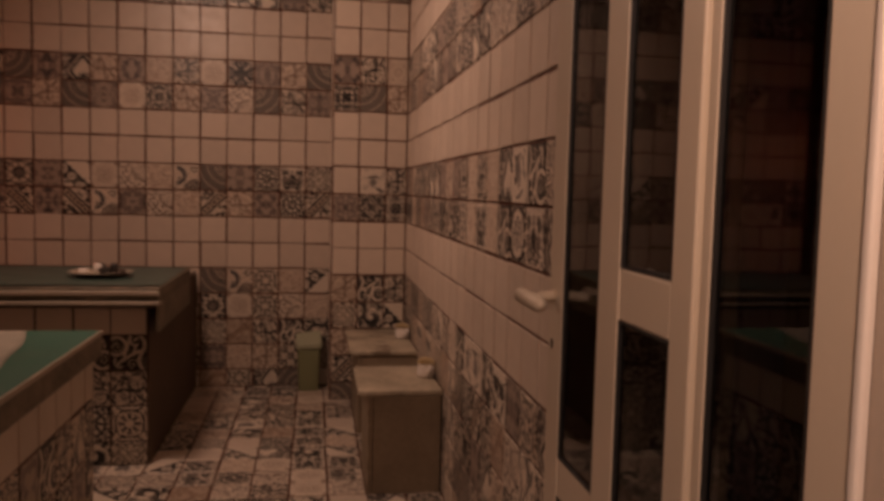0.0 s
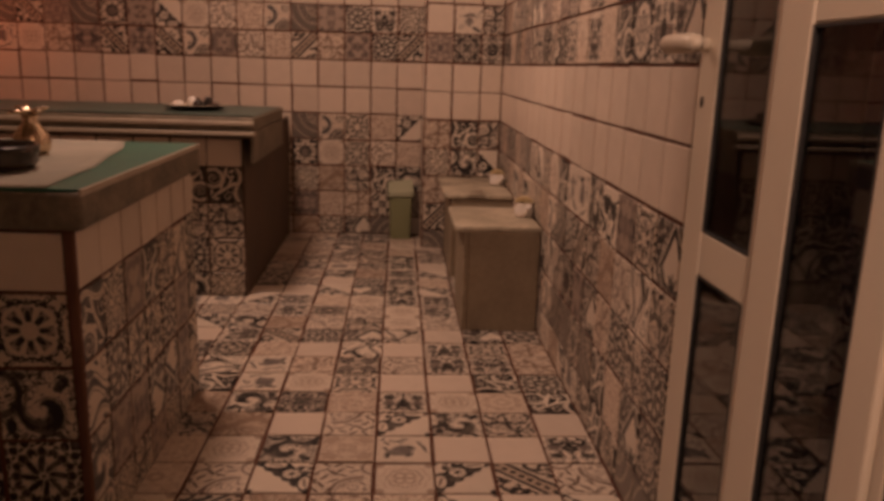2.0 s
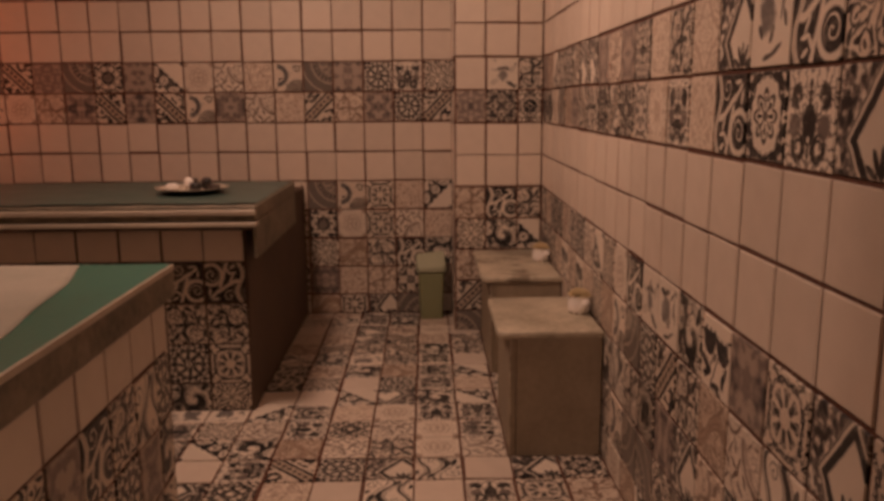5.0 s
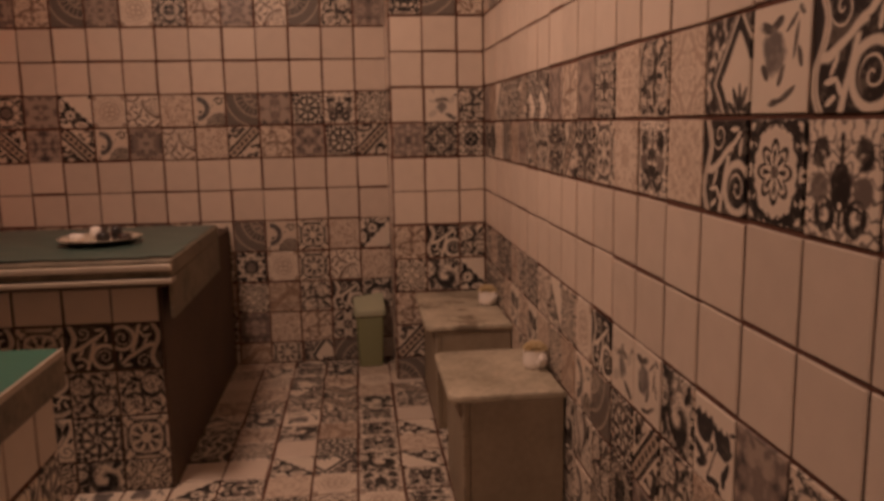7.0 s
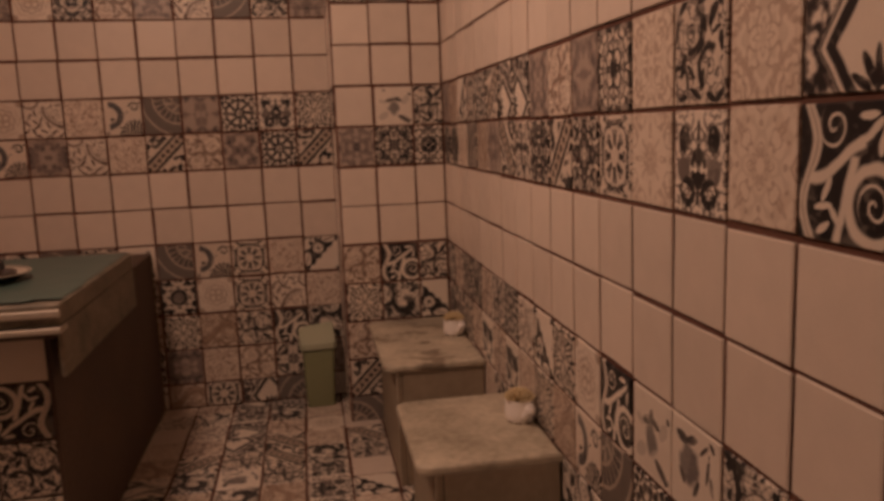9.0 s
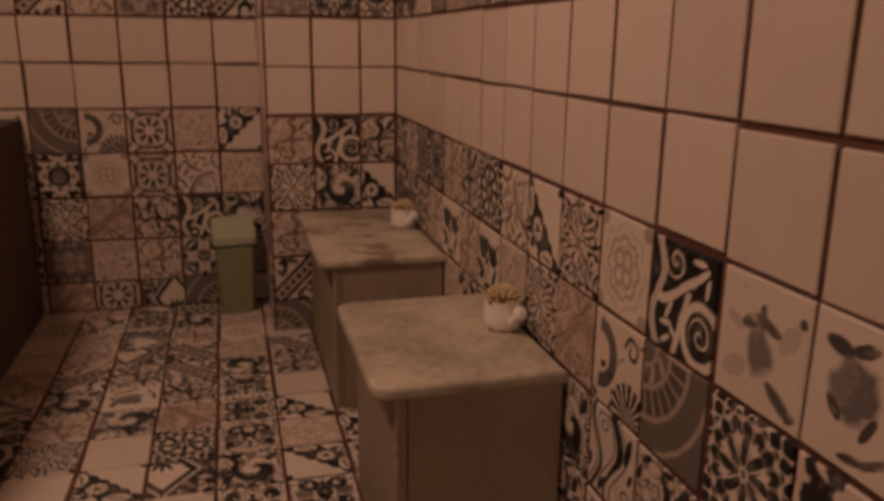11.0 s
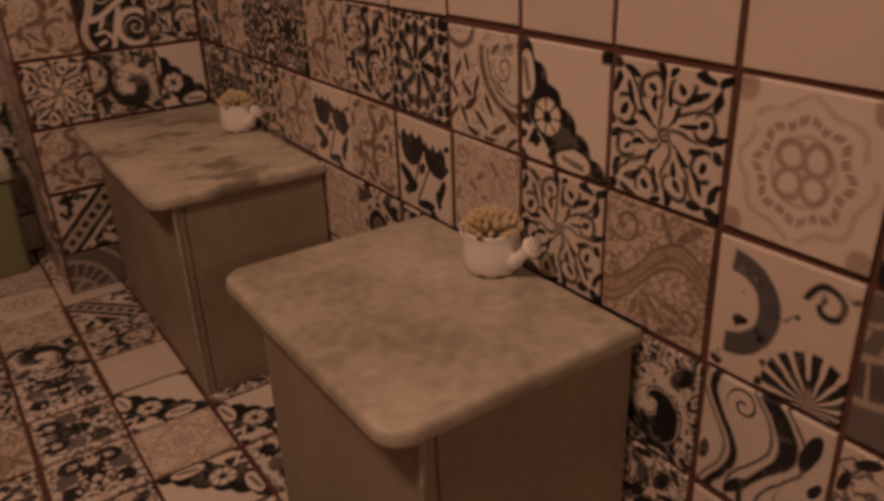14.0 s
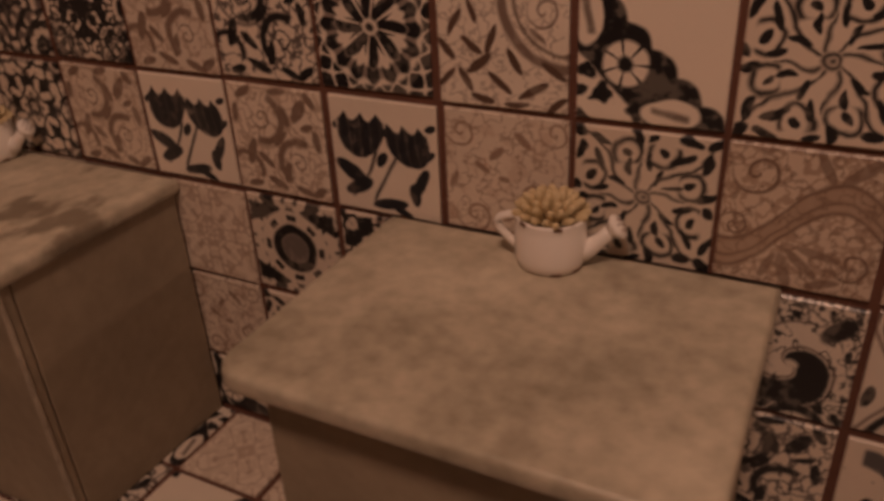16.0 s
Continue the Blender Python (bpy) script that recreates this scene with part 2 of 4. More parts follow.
def star(t, u, v, s):
    p, q, a, b, r, th = fold(u, v)
    petals = line(r - 0.55 * abs(cos(th * 4.0)) - 0.08, 0.045)
    dark = both(below(r, 0.66), below(abs(cos(th * 4.0)) * -1.0, -0.55, 0.1), below(-r, -0.25))
    cornerwork = both(below(-r, -0.72), line(noise_of(t, a, b, 4.6, 3.0, 1.0) - 0.5, 0.06, 0.02))
    return any_of(both(dark, 1.0 - petals), cornerwork), any_of(petals, line(r - 0.85, 0.04))


def stripe(t, u, v, s):
    d, e = u + v, u - v
    band = line(abs(e) - 0.42, 0.12)
    beads = both(below(abs(sin(d * 6.0)) * -1.0, -0.6, 0.1), line(e, 0.14))
    n = noise_of(t, u, v, 3.0, s, 1.0)
    return any_of(band, beads, both(below(-abs(e), -0.7), below(0.5 - n, 0.0))), below(abs(e), 0.28)


def vase(t, u, v, s):
    p = abs(u)
    x = p
    body = below(hypot(u * 1.5, v + 0.10), 0.42)
    wing = below(hypot((p - 0.58) * 1.1, (v - 0.45)), 0.27)
    foot = line(hypot((p - 0.42), (v + 0.58)) - 0.22, 0.09)
    stemline = both(line(u, 0.05), below(abs(v), 0.8))
    n = noise_of(t, p, v, 4.0, s, 1.0)
    return both(any_of(body, wing, foot, stemline), below(n, 0.62, 0.05)), any_of(below(hypot((p - 0.60), (v + 0.15)), 0.26), line(n - 0.5, 0.05))


def ring(t, u, v, s):
    p, q, a, b, r, th = fold(u, v)
    return any_of(both(below(-r, -0.78), below(0.48 - noise_of(t, p, q, 4.0, s), 0.0)), line(r - 0.40, 0.10), both(below(-cos(th * 8.0), -0.2, 0.3), line(r - 0.62, 0.06))), below(r, 0.30)


def hook(t, u, v, s):
    a = both(line(hypot(u + 0.75, v - 0.1) - 0.62, 0.16), below(-u, 0.75))
    curl = line(hypot(u - 0.62, v - 0.55) - 0.20 - 0.03 * turn(v - 0.55, u - 0.62), 0.045)
    fan = both(below(abs(sin(turn(v + 0.9, u - 0.6) * 9.0)) * -1.0, -0.55, 0.1), below(hypot(u - 0.6, v + 0.9), 0.75))
    n = noise_of(t, u, v, 3.0, 8.0, 1.0)
    return any_of(curl, fan, below(0.66 - n, 0.0)), a


def patchy(t, u, v, s):
    n = noise_of(t, abs(u), abs(v), 2.4, s, 3.0)
    return below(0.60 - n, 0.0, 0.06), below(0.48 - n, 0.0, 0.08)


def curl(u, v, cx, cy, size, width=0.34, hand=1.0):
    """A drawn volute: one thin line that winds into its middle."""
    x, y = u - cx, v - cy
    r = hypot(x, y)
    return both(line(sin(turn(y, x) * (0.5 * hand) + r * (4.6 / size)), width, 0.25), below(r, size))


def arcband(t, u, v, s):
    """A broad ogee band with short leaf strokes beside it."""
    r = hypot(u - 1.0, v - 0.62)
    band = any_of(both(line(r - 0.98, 0.075), below(v, 0.75)), both(line(hypot(u + 0.65, v - 1.12) - 0.46, 0.06), below(u, -0.1)))
    inner = both(line(r - 0.80, 0.022), below(v, 0.7))
    strokes = leaves(u, v, (-0.16, -0.02, 0.24, 0.055, 70), (-0.46, -0.10, 0.20, 0.055, -35), (-0.72, 0.22, 0.22, 0.05, 62), (-0.02, -0.62, 0.24, 0.06, -35), (0.50, -0.70, 0.25, 0.06, 30), (-0.55, -0.62, 0.20, 0.06, -60), (0.24, -0.92, 0.20, 0.05, 5), (-0.86, -0.60, 0.2, 0.05, 45))
    heart = both(any_of(curl(u, v, 0.66, 0.42, 0.26), leaves(u, v, (0.42, 0.72, 0.16, 0.05, 40), (0.80, 0.80, 0.14, 0.06, 10), (0.55, 0.08, 0.16, 0.05, -40))), below(r, 0.74))
    more = leaves(u, v, (-0.34, -0.36, 0.24, 0.075, 40), (0.22, -0.30, 0.20, 0.06, -60), (-0.86, -0.18, 0.20, 0.06, -50), (-0.30, -0.88, 0.20, 0.06, -15), (0.80, -0.40, 0.22, 0.06, -30), (0.84, -0.90, 0.2, 0.06, 40), (-0.44, 0.38, 0.2, 0.05, -70))
    veins = both(line(noise_of(t, u, v, 4.5, s, 2.0) - 0.5, 0.022, 0.02), 1.0 - band)
    return any_of(strokes, more, inner), any_of(band, heart, veins * 0.55)


def strapwork(t, u, v, s):
    """Pale curling straps on a dark ground."""
    strap = any_of(line(u + 0.74 - 0.16 * sin(v * 3.4), 0.10), line(hypot(u - 0.66, v + 0.42) - 0.52, 0.085),
                   both(line(v - 0.22 - 0.30 * sin(u * 2.4), 0.095), below(abs(u + 0.15), 0.62)), both(line(u - 0.18 - 0.30 * v, 0.08), below(v, 0.25)))
    volutes = any_of(curl(u, v, -0.20, 0.68, 0.33), curl(u, v, 0.66, -0.42, 0.34, hand=-1.0))
    sprays = leaves(u, v, (0.60, 0.62, 0.24, 0.07, 40), (0.78, 0.44, 0.20, 0.06, 80), (0.50, 0.82, 0.20, 0.06, 5), (-0.34, -0.22, 0.22, 0.06, 60), (-0.42, -0.48, 0.20, 0.06, 10), (-0.16, -0.60, 0.20, 0.06, -50), (-0.40, -0.80, 0.18, 0.06, 30))
    pale = any_of(strap, volutes, sprays)
    return 1.0 - pale, both(line(u + 0.74 - 0.16 * sin(v * 3.4), 0.02), strap)


def pear(t, u, v, s):
    """A soft grey fruit with dark leaves over it and a sprig below."""
    n = noise_of(t, u, v, 2.6, s, 3.0)
    fruit = below(oval(u, v, 0.0, -0.08, 0.30, 0.40, 6), 0.30 + n * 1.2, 0.45)
    cap = leaves(u, v, (-0.20, 0.34, 0.26, 0.11, 22), (0.20, 0.36, 0.26, 0.10, -20), (0.02, 0.46, 0.08, 0.2, 0))
    sprig = leaves(u, v, (0.52, -0.66, 0.36, 0.12, -28), (0.80, -0.80, 0.14, 0.08, 40), (-0.50, 0.84, 0.07, 0.07, 0), (0.86, 0.62, 0.09, 0.08, 0))
    faint = leaves(u, v, (-0.55, -0.50, 0.30, 0.18, 30), (0.62, 0.30, 0.28, 0.16, 50), (-0.60, 0.24, 0.22, 0.10, -20))
    return both(any_of(cap, sprig), below(n, 0.58, 0.12)), any_of(fruit, faint * 0.35)


def carnation(t, u, v, s):
    """A ruffled grey bloom on bent stems inside a pale border."""
    n = noise_of(t, u, v, 3.2, s, 3.0)
    bloom = below(oval(u, v, -0.18, 0.10, 0.42, 0.46, 20), 0.45 + n * 1.0, 0.30)
    petals = leaves(u, v, (-0.52, 0.60, 0.26, 0.12, -12), (-0.10, 0.66, 0.24, 0.10, 20), (0.10, -0.30, 0.22, 0.08, 60), (-0.50, -0.22, 0.20, 0.09, -50), (0.56, 0.30, 0.34, 0.06, 78), (0.40, 0.62, 0.24, 0.05, 40), (0.72, 0.0, 0.20, 0.07, 110), (0.30, -0.66, 0.34, 0.07, 28), (-0.10, -0.80, 0.24, 0.07, 10), (0.72, 0.80, 0.12, 0.06, -40))
    return both(petals, below(n, 0.60, 0.14)), bloom


def chain(t, u, v, s):
    """Concentric bands of beads round one corner."""
    r, th = hypot(u + 1.0, v - 1.0), turn(v - 1.0, u + 1.0)
    rings = any_of(line(r - 0.42, 0.04), line(r - 0.86, 0.05), line(r - 1.46, 0.05), line(r - 2.1, 0.05))
    spokes = both(line(sin(th * 13.0), 0.28, 0.2), below(abs(r - 1.16), 0.28))
    curls = both(below(-sin(th * 10.0 + r * 9.0), -0.2, 0.4), below(abs(r - 0.64), 0.16))
    beads = both(below(abs(r - 1.16), 0.20), below(-abs(sin(th * 13.0)), -0.45, 0.2))
    return beads * 0.8, any_of(rings, spokes, curls)


def daisy(t, u, v, s):
    """A dark eight-petalled flower with pale outlines and leafy corners."""
    p, q, a, b, r, th = fold(u, v)
    lobe = abs(cos(th * 4.0))
    petals = both(below(r - 0.30 - 0.34 * lobe, 0.0, 0.05), below(-r, -0.13), below(-abs(sin(th * 4.0 + 0.785)), -0.22, 0.12))
    tips = both(below(abs(r - 0.74 - 0.05 * cos(th * 16.0)), 0.12), below(-abs(cos(th * 8.0)), -0.40, 0.2))
    far = both(below(-r, -0.92), below(-abs(sin(th * 18.0) + sin(r * 16.0)), -0.35, 0.2))
    return any_of(petals, tips, far, below(r, 0.07)), both(line(r - 0.72, 0.10), below(-lobe, -0.3))


def acanthus(t, u, v, s):
    """A large tan scroll with lined edges, roses beside it and a leaf spray."""
    mid = v + 0.10 - 0.50 * sin(u * 2.3 + 0.5)
    band, edge = line(mid, 0.20), line(abs(mid) - 0.20, 0.030)
    rib = both(line(mid + 0.05, 0.02), below(abs(mid), 0.2))
    roses = any_of(curl(u, v, -0.58, 0.62, 0.34), curl(u, v, 0.70, -0.52, 0.26), curl(u, v, -0.80, -0.18, 0.22, hand=-1.0))
    spray = leaves(u, v, (0.10, -0.62, 0.30, 0.07, -40), (0.28, -0.44, 0.28, 0.07, -15), (-0.10, -0.76, 0.28, 0.07, -70), (-0.32, -0.70, 0.22, 0.06, 70), (0.62, 0.78, 0.30, 0.08, 40), (0.20, 0.80, 0.24, 0.07, 120), (0.40, -0.86, 0.22, 0.06, 20))
    return any_of(edge, rib, both(roses, 1.0 - band), spray * 0.8, line(noise_of(t, u, v, 3.6, s, 3.0) - 0.5, 0.018, 0.02) * 0.7), any_of(band, line(noise_of(t, u, v, 4.2, s + 2.0, 2.0) - 0.48, 0.04, 0.03))


def rose(t, u, v, s):
    """Faint roses and small buds."""
    drawn = any_of(curl(u, v, 0.46, -0.26, 0.34), curl(u, v, -0.50, -0.72, 0.34), curl(u, v, -0.72, 0.66, 0.28), curl(u, v, 0.80, 0.78, 0.24))
    buds = leaves(u, v, (-0.12, 0.36, 0.16, 0.06, 50), (-0.36, 0.10, 0.15, 0.06, -30), (0.12, -0.66, 0.16, 0.06, 30), (0.86, -0.60, 0.14, 0.06, 80), (0.30, 0.62, 0.18, 0.06, -40), (-0.86, -0.16, 0.16, 0.06, 70), (0.0, -0.06, 0.10, 0.05, 0))
    drawn = any_of(drawn, line(noise_of(t, u, v, 4.4, s + 6.0, 3.0) - 0.5, 0.022, 0.02) * 0.75)
    return any_of(drawn, buds), below(0.56 - noise_of(t, u, v, 2.5, s, 2.0), 0.0, 0.05)


def curls(t, u, v, s):
    """C-scrolls with buds and small leaves."""
    drawn = any_of(both(line(hypot(u + 0.30, v - 0.42) - 0.42, 0.075), below(-u + v * 0.4, 0.45)), both(line(hypot(u - 0.42, v + 0.34) - 0.40, 0.07), below(u - v * 0.6, 0.62)),
                   both(line(hypot(u + 0.78, v + 0.60) - 0.34, 0.055), below(-v, 0.70)), curl(u, v, -0.30, 0.42, 0.22), curl(u, v, 0.42, -0.34, 0.20, hand=-1.0))
    tips = leaves(u, v, (0.52, 0.62, 0.26, 0.11, 55), (-0.62, -0.24, 0.26, 0.10, 70), (-0.12, -0.78, 0.24, 0.08, -25), (0.84, 0.12, 0.20, 0.08, 100), (0.10, 0.92, 0.20, 0.07, 10), (-0.88, 0.46, 0.18, 0.07, 80), (0.80, -0.84, 0.2, 0.08, 35), (0.06, 0.08, 0.20, 0.07, 45))
    more = leaves(u, v, (0.20, 0.50, 0.20, 0.08, 110), (-0.64, 0.86, 0.20, 0.08, 30), (0.78, 0.84, 0.16, 0.08, 130), (-0.30, -0.36, 0.20, 0.07, -40), (0.14, -0.54, 0.22, 0.08, 75), (-0.62, -0.86, 0.18, 0.07, 15), (0.48, -0.86, 0.2, 0.07, -20), (0.66, 0.34, 0.14, 0.06, 20))
    return any_of(drawn, tips, more), any_of(line(hypot(u + 0.30, v - 0.42) - 0.54, 0.03), line(noise_of(t, u, v, 4.0, s, 2.0) - 0.48, 0.035, 0.03))


def wheat(t, u, v, s):
    """Angular dark bands with an ear of grain in the pale field."""
    d = abs(u - 0.55) + abs(v + 0.35) * 0.75
    band = any_of(line(d - 0.92, 0.13), line(d - 1.18, 0.03))
    ear = both(leaves(u, v, (0.62, -0.72, 0.34, 0.08, 90), (0.44, -0.70, 0.28, 0.08, 118), (0.80, -0.70, 0.28, 0.08, 62), (0.30, -0.86, 0.24, 0.07, 150), (0.92, -0.86, 0.2, 0.07, 30)), below(d, 0.85))
    n = noise_of(t, u, v, 4.2, s, 2.0)
    ground = both(below(0.52 - n, 0.0, 0.08), below(-d, -1.22))
    return any_of(band, ear, ground), both(below(0.42 - n, 0.0, 0.1), below(-d, -1.22))


def flame(t, u, v, s):
    """Tall waving black bands that end in curls, over small leaves."""
    sway = u - 0.10 - 0.32 * sin(v * 2.7 + 0.6)
    other = u + 0.62 - 0.22 * sin(v * 3.1 + 2.2)
    bands = any_of(below(abs(sway) - 0.11 - 0.06 * sin(v * 2.0), 0.0), below(abs(other) - 0.07, 0.0), line(sway - 0.27, 0.028), line(sway + 0.25, 0.025))
    ends = any_of(curl(u, v, 0.66, -0.52, 0.34), curl(u, v, -0.34, 0.70, 0.26, hand=-1.0), leaves(u, v, (0.72, 0.52, 0.34, 0.12, 75), (-0.30, -0.70, 0.28, 0.10, 50), (0.86, 0.0, 0.16, 0.08, 60), (-0.90, -0.40, 0.2, 0.08, 80)))
    return any_of(bands, ends), line(other + 0.16, 0.03)


def lacework(t, u, v, s):
    """A tan ring of dots round four joined loops."""
    p, q, a, b, r, th = fold(u, v)
    loops = line(hypot(p - 0.17, q - 0.17) - 0.17, 0.045)
    dots = both(line(r - 0.60 - 0.04 * cos(th * 8.0), 0.055), below(-abs(sin(th * 12.0)), -0.35, 0.25))
    outer = both(line(r - 0.84 - 0.05 * cos(th * 8.0), 0.04), below(noise_of(t, u, v, 3.0, s), 0.58, 0.08))
    tips = below(hypot(p - 0.88, q - 0.88), 0.17)
    return any_of(loops, dots, tips), any_of(outer, line(r - 0.42, 0.03))


MOTIFS = {
    "plain": tile_material("plain_cream_glaze", ground=(0.70, 0.60, 0.50)),
    "dark": tile_material("dark_arabesque_glaze", arabesque(0.055, 2.7)),
    "dense": tile_material("dense_arabesque_glaze", arabesque(0.07, 4.4), mid=(0.10, 0.085, 0.075)),
    "faded": tile_material("faded_glaze", arabesque(0.03, 2.8), ink=TAN, mid=(0.5, 0.40, 0.31), strength=0.5),
    "interlace": tile_material("interlaced_band_glaze", interlace),
    "scroll": tile_material("bold_scroll_glaze", scroll, mid=(0.40, 0.30, 0.22)),
    "boldscroll": tile_material("bold_curling_band_glaze", boldscroll, ground=PALE, mid=(0.16, 0.12, 0.10)),
    "tulip": tile_material("tulip_glaze", tulip, ink=(0.014, 0.016, 0.021), ground=PALE, mid=(0.075, 0.062, 0.056)),
    "medallion": tile_material("medallion_glaze", medallion, ground=PALE),
    "arcband": tile_material("ogee_band_glaze", arcband, ground=PALE, ink=(0.10, 0.060, 0.042), mid=(0.20, 0.145, 0.115)),
    "strapwork": tile_material("pale_strapwork_glaze", strapwork, ground=PALE, mid=(0.30, 0.24, 0.19)),
    "pear": tile_material("grey_fruit_glaze", pear, ground=PALE, ink=(0.055, 0.050, 0.048), mid=(0.16, 0.145, 0.135), strength=0.92),
    "carnation": tile_material("grey_carnation_glaze", carnation, ground=PALE, ink=(0.040, 0.036, 0.036), mid=(0.13, 0.118, 0.115), strength=0.95),
    "chain": tile_material("grey_beaded_glaze", chain, ground=(0.17, 0.145, 0.125), ink=(0.085, 0.075, 0.07), mid=(0.42, 0.35, 0.28)),
    "daisy": tile_material("dark_daisy_glaze", daisy, ground=PALE, mid=(0.24, 0.20, 0.17)),
    "acanthus": tile_material("tan_acanthus_glaze", acanthus, ground=(0.62, 0.51, 0.405), ink=(0.15, 0.092, 0.064), mid=(0.36, 0.26, 0.19), strength=0.92),
    "rose": tile_material("faint_rose_glaze", rose, ground=CREAM, ink=(0.24, 0.15, 0.105), mid=(0.54, 0.43, 0.34), strength=0.85),
    "curls": tile_material("brown_curl_glaze", curls, ground=CREAM, ink=(0.17, 0.11, 0.080), mid=(0.42, 0.32, 0.245), strength=0.9),
    "darkcurls": tile_material("black_curl_glaze", curls, ground=CREAM, mid=(0.12, 0.10, 0.09)),
    "wheat": tile_material("angular_band_glaze", wheat, ground=PALE),
    "flame": tile_material("waving_band_glaze", flame, ground=PALE, mid=(0.22, 0.17, 0.14)),
    "lacework": tile_material("tan_lacework_glaze", lacework, ground=PALE, ink=(0.31, 0.215, 0.155), mid=(0.52, 0.41, 0.32), strength=0.75),
    "corner": tile_material("scalloped_corner_glaze", corner, ground=PALE, mid=(0.20, 0.16, 0.13)),
    "star": tile_material("grey_star_glaze", star, mid=(0.36, 0.31, 0.27)),
    "stripe": tile_material("diagonal_stripe_glaze", stripe, mid=(0.45, 0.36, 0.28)),
    "vase": tile_material("vase_figure_glaze", vase, ground=PALE),
    "ring": tile_material("ring_glaze", ring),
    "hook": tile_material("grey_hook_glaze", hook, mid=(0.10, 0.095, 0.095)),
    "patchy": tile_material("mottled_grey_glaze", patchy, ground=(0.42, 0.34, 0.28), ink=(0.07, 0.06, 0.06), mid=(0.2, 0.16, 0.14)),
}
MIX = ["dark", "darkcurls", "curls", "faded", "interlace", "acanthus", "star", "wheat", "ring", "arcband", "patchy", "patchy", "chain", "flame", "boldscroll", "dark", "strapwork", "corner", "lacework", "carnation", "daisy", "stripe"]

GROUT = mottled("brown_grout", (0.090, 0.037, 0.024), (0.155, 0.070, 0.045), 9.0, 0.9, 0.5)
PLASTER = mottled("cream_plaster", (0.50, 0.42, 0.34), (0.60, 0.51, 0.42), 2.0, 0.85)
# Unseen ceiling, toned dark so that it bounces less light.
CEILING = mottled("ceiling_paint", (0.26, 0.22, 0.18), (0.32, 0.27, 0.22), 2.0, 0.9)


def marble_material(name, stained):
    """Honed grey marble with clouded patches, thin veins and darker stains."""
    m, tree, b = shade(name, 0.4)
    cloud, fine, stain = object_noise(tree, 4.5, 6.0), object_noise(tree, 38.0, 4.0, 2.0), object_noise(tree, 6.5, 4.0, 7.3, stretch=(1.0, 1.4, 1.0))
    f = ((cloud - 0.5) * 1.9 + (fine - 0.5) * 1.3 + 0.50).op("MAXIMUM", 0.0).op("MINIMUM", 1.0)
    base = mix(tree, f, (0.275, 0.243, 0.176), (0.58, 0.515, 0.395))
    base = mix(tree, line(cloud - 0.5, 0.010, 0.02) * 0.12, base, (0.63, 0.56, 0.45))
    base = mix(tree, below(0.565 - stain, 0.0, 0.07) * stained, base, (0.13, 0.098, 0.064))
    tree.links.new(base, b.inputs["Base Color"])
    tree.links.new(((cloud - 0.5) * 0.35 + 0.42).value, b.inputs["Roughness"])
    bump(tree, b, fine + cloud, 0.12, 0.002)
    return m


MARBLE, STAINED = marble_material("grey_clouded_marble", 0.22), marble_material("grey_stained_marble", 0.72)
STONE = mottled("dull_stone_panel", (0.21, 0.168, 0.116), (0.37, 0.30, 0.212), 4.0, 0.6, 0.2, 40.0)
WORN = mottled("pale_worn_stone_edge", (0.22, 0.18, 0.13), (0.50, 0.42, 0.32), 14.0, 0.6, 0.4, 60.0, contrast=2.4)
WHITE = mottled("white_enamelled_frame", (0.60, 0.52, 0.41), (0.68, 0.60, 0.48), 3.0, 0.38, 0.1, 80.0, contrast=0.8)
GASKET = mottled("black_gasket", (0.012, 0.012, 0.012), (0.02, 0.02, 0.02), 20.0, 0.6)
GREEN = mottled("green_oilcloth", (0.030, 0.15, 0.105), (0.050, 0.21, 0.155), 4.0, 0.35, 0.2, 90.0)
OLD_GREEN = mottled("dull_worn_green_oilcloth", (0.050, 0.085, 0.070), (0.085, 0.130, 0.110), 5.0, 0.42, 0.3, 60.0)
CLOTH = mottled("white_table_cloth", (0.33, 0.32, 0.26), (0.50, 0.47, 0.40), 4.0, 0.85, 0.5, 140.0)
CEMENT = mottled("worn_cement_edge", (0.090, 0.078, 0.054), (0.27, 0.225, 0.165), 7.0, 0.6, 0.5, 50.0, contrast=2.2, depth=0.004)
BROWN = mottled("brown_rendered_panel", (0.060, 0.038, 0.026), (0.125, 0.082, 0.056), 3.0, 0.8, 0.4, 40.0)
STRIP = mottled("pale_edge_strip", (0.45, 0.39, 0.31), (0.58, 0.51, 0.41), 9.0, 0.5)
CERAMIC = mottled("white_glazed_ceramic", (0.82, 0.77, 0.70), (0.86, 0.81, 0.75), 12.0, 0.17, 0.05, 90.0, contrast=0.7)
CHIP = mottled("brown_chipped_rim", (0.10, 0.05, 0.03), (0.2, 0.1, 0.06), 60.0, 0.7)
SUCCULENT = mottled("cream_succulent", (0.50, 0.38, 0.20), (0.66, 0.55, 0.34), 60.0, 0.55)
SOIL = mottled("dry_soil", (0.05, 0.03, 0.02), (0.10, 0.06, 0.04), 90.0, 0.95)
BIN = mottled("olive_green_plastic", (0.21, 0.225, 0.115), (0.25, 0.265, 0.145), 6.0, 0.5, 0.1)
LID = mottled("pale_green_plastic", (0.40, 0.42, 0.29), (0.46, 0.48, 0.34), 6.0, 0.45, 0.1)
GOLD = mottled("polished_pale_gold", (0.60, 0.46, 0.32), (0.78, 0.64, 0.47), 20.0, 0.24, 0.1, 80.0, 1.0)
DARKDISH = mottled("dark_glazed_dish", (0.03, 0.022, 0.018), (0.06, 0.04, 0.03), 14.0, 0.25, 0.1)
BLACK = mottled("black_lacquer_and_dark", (0.014, 0.013, 0.013), (0.03, 0.026, 0.024), 20.0, 0.3)


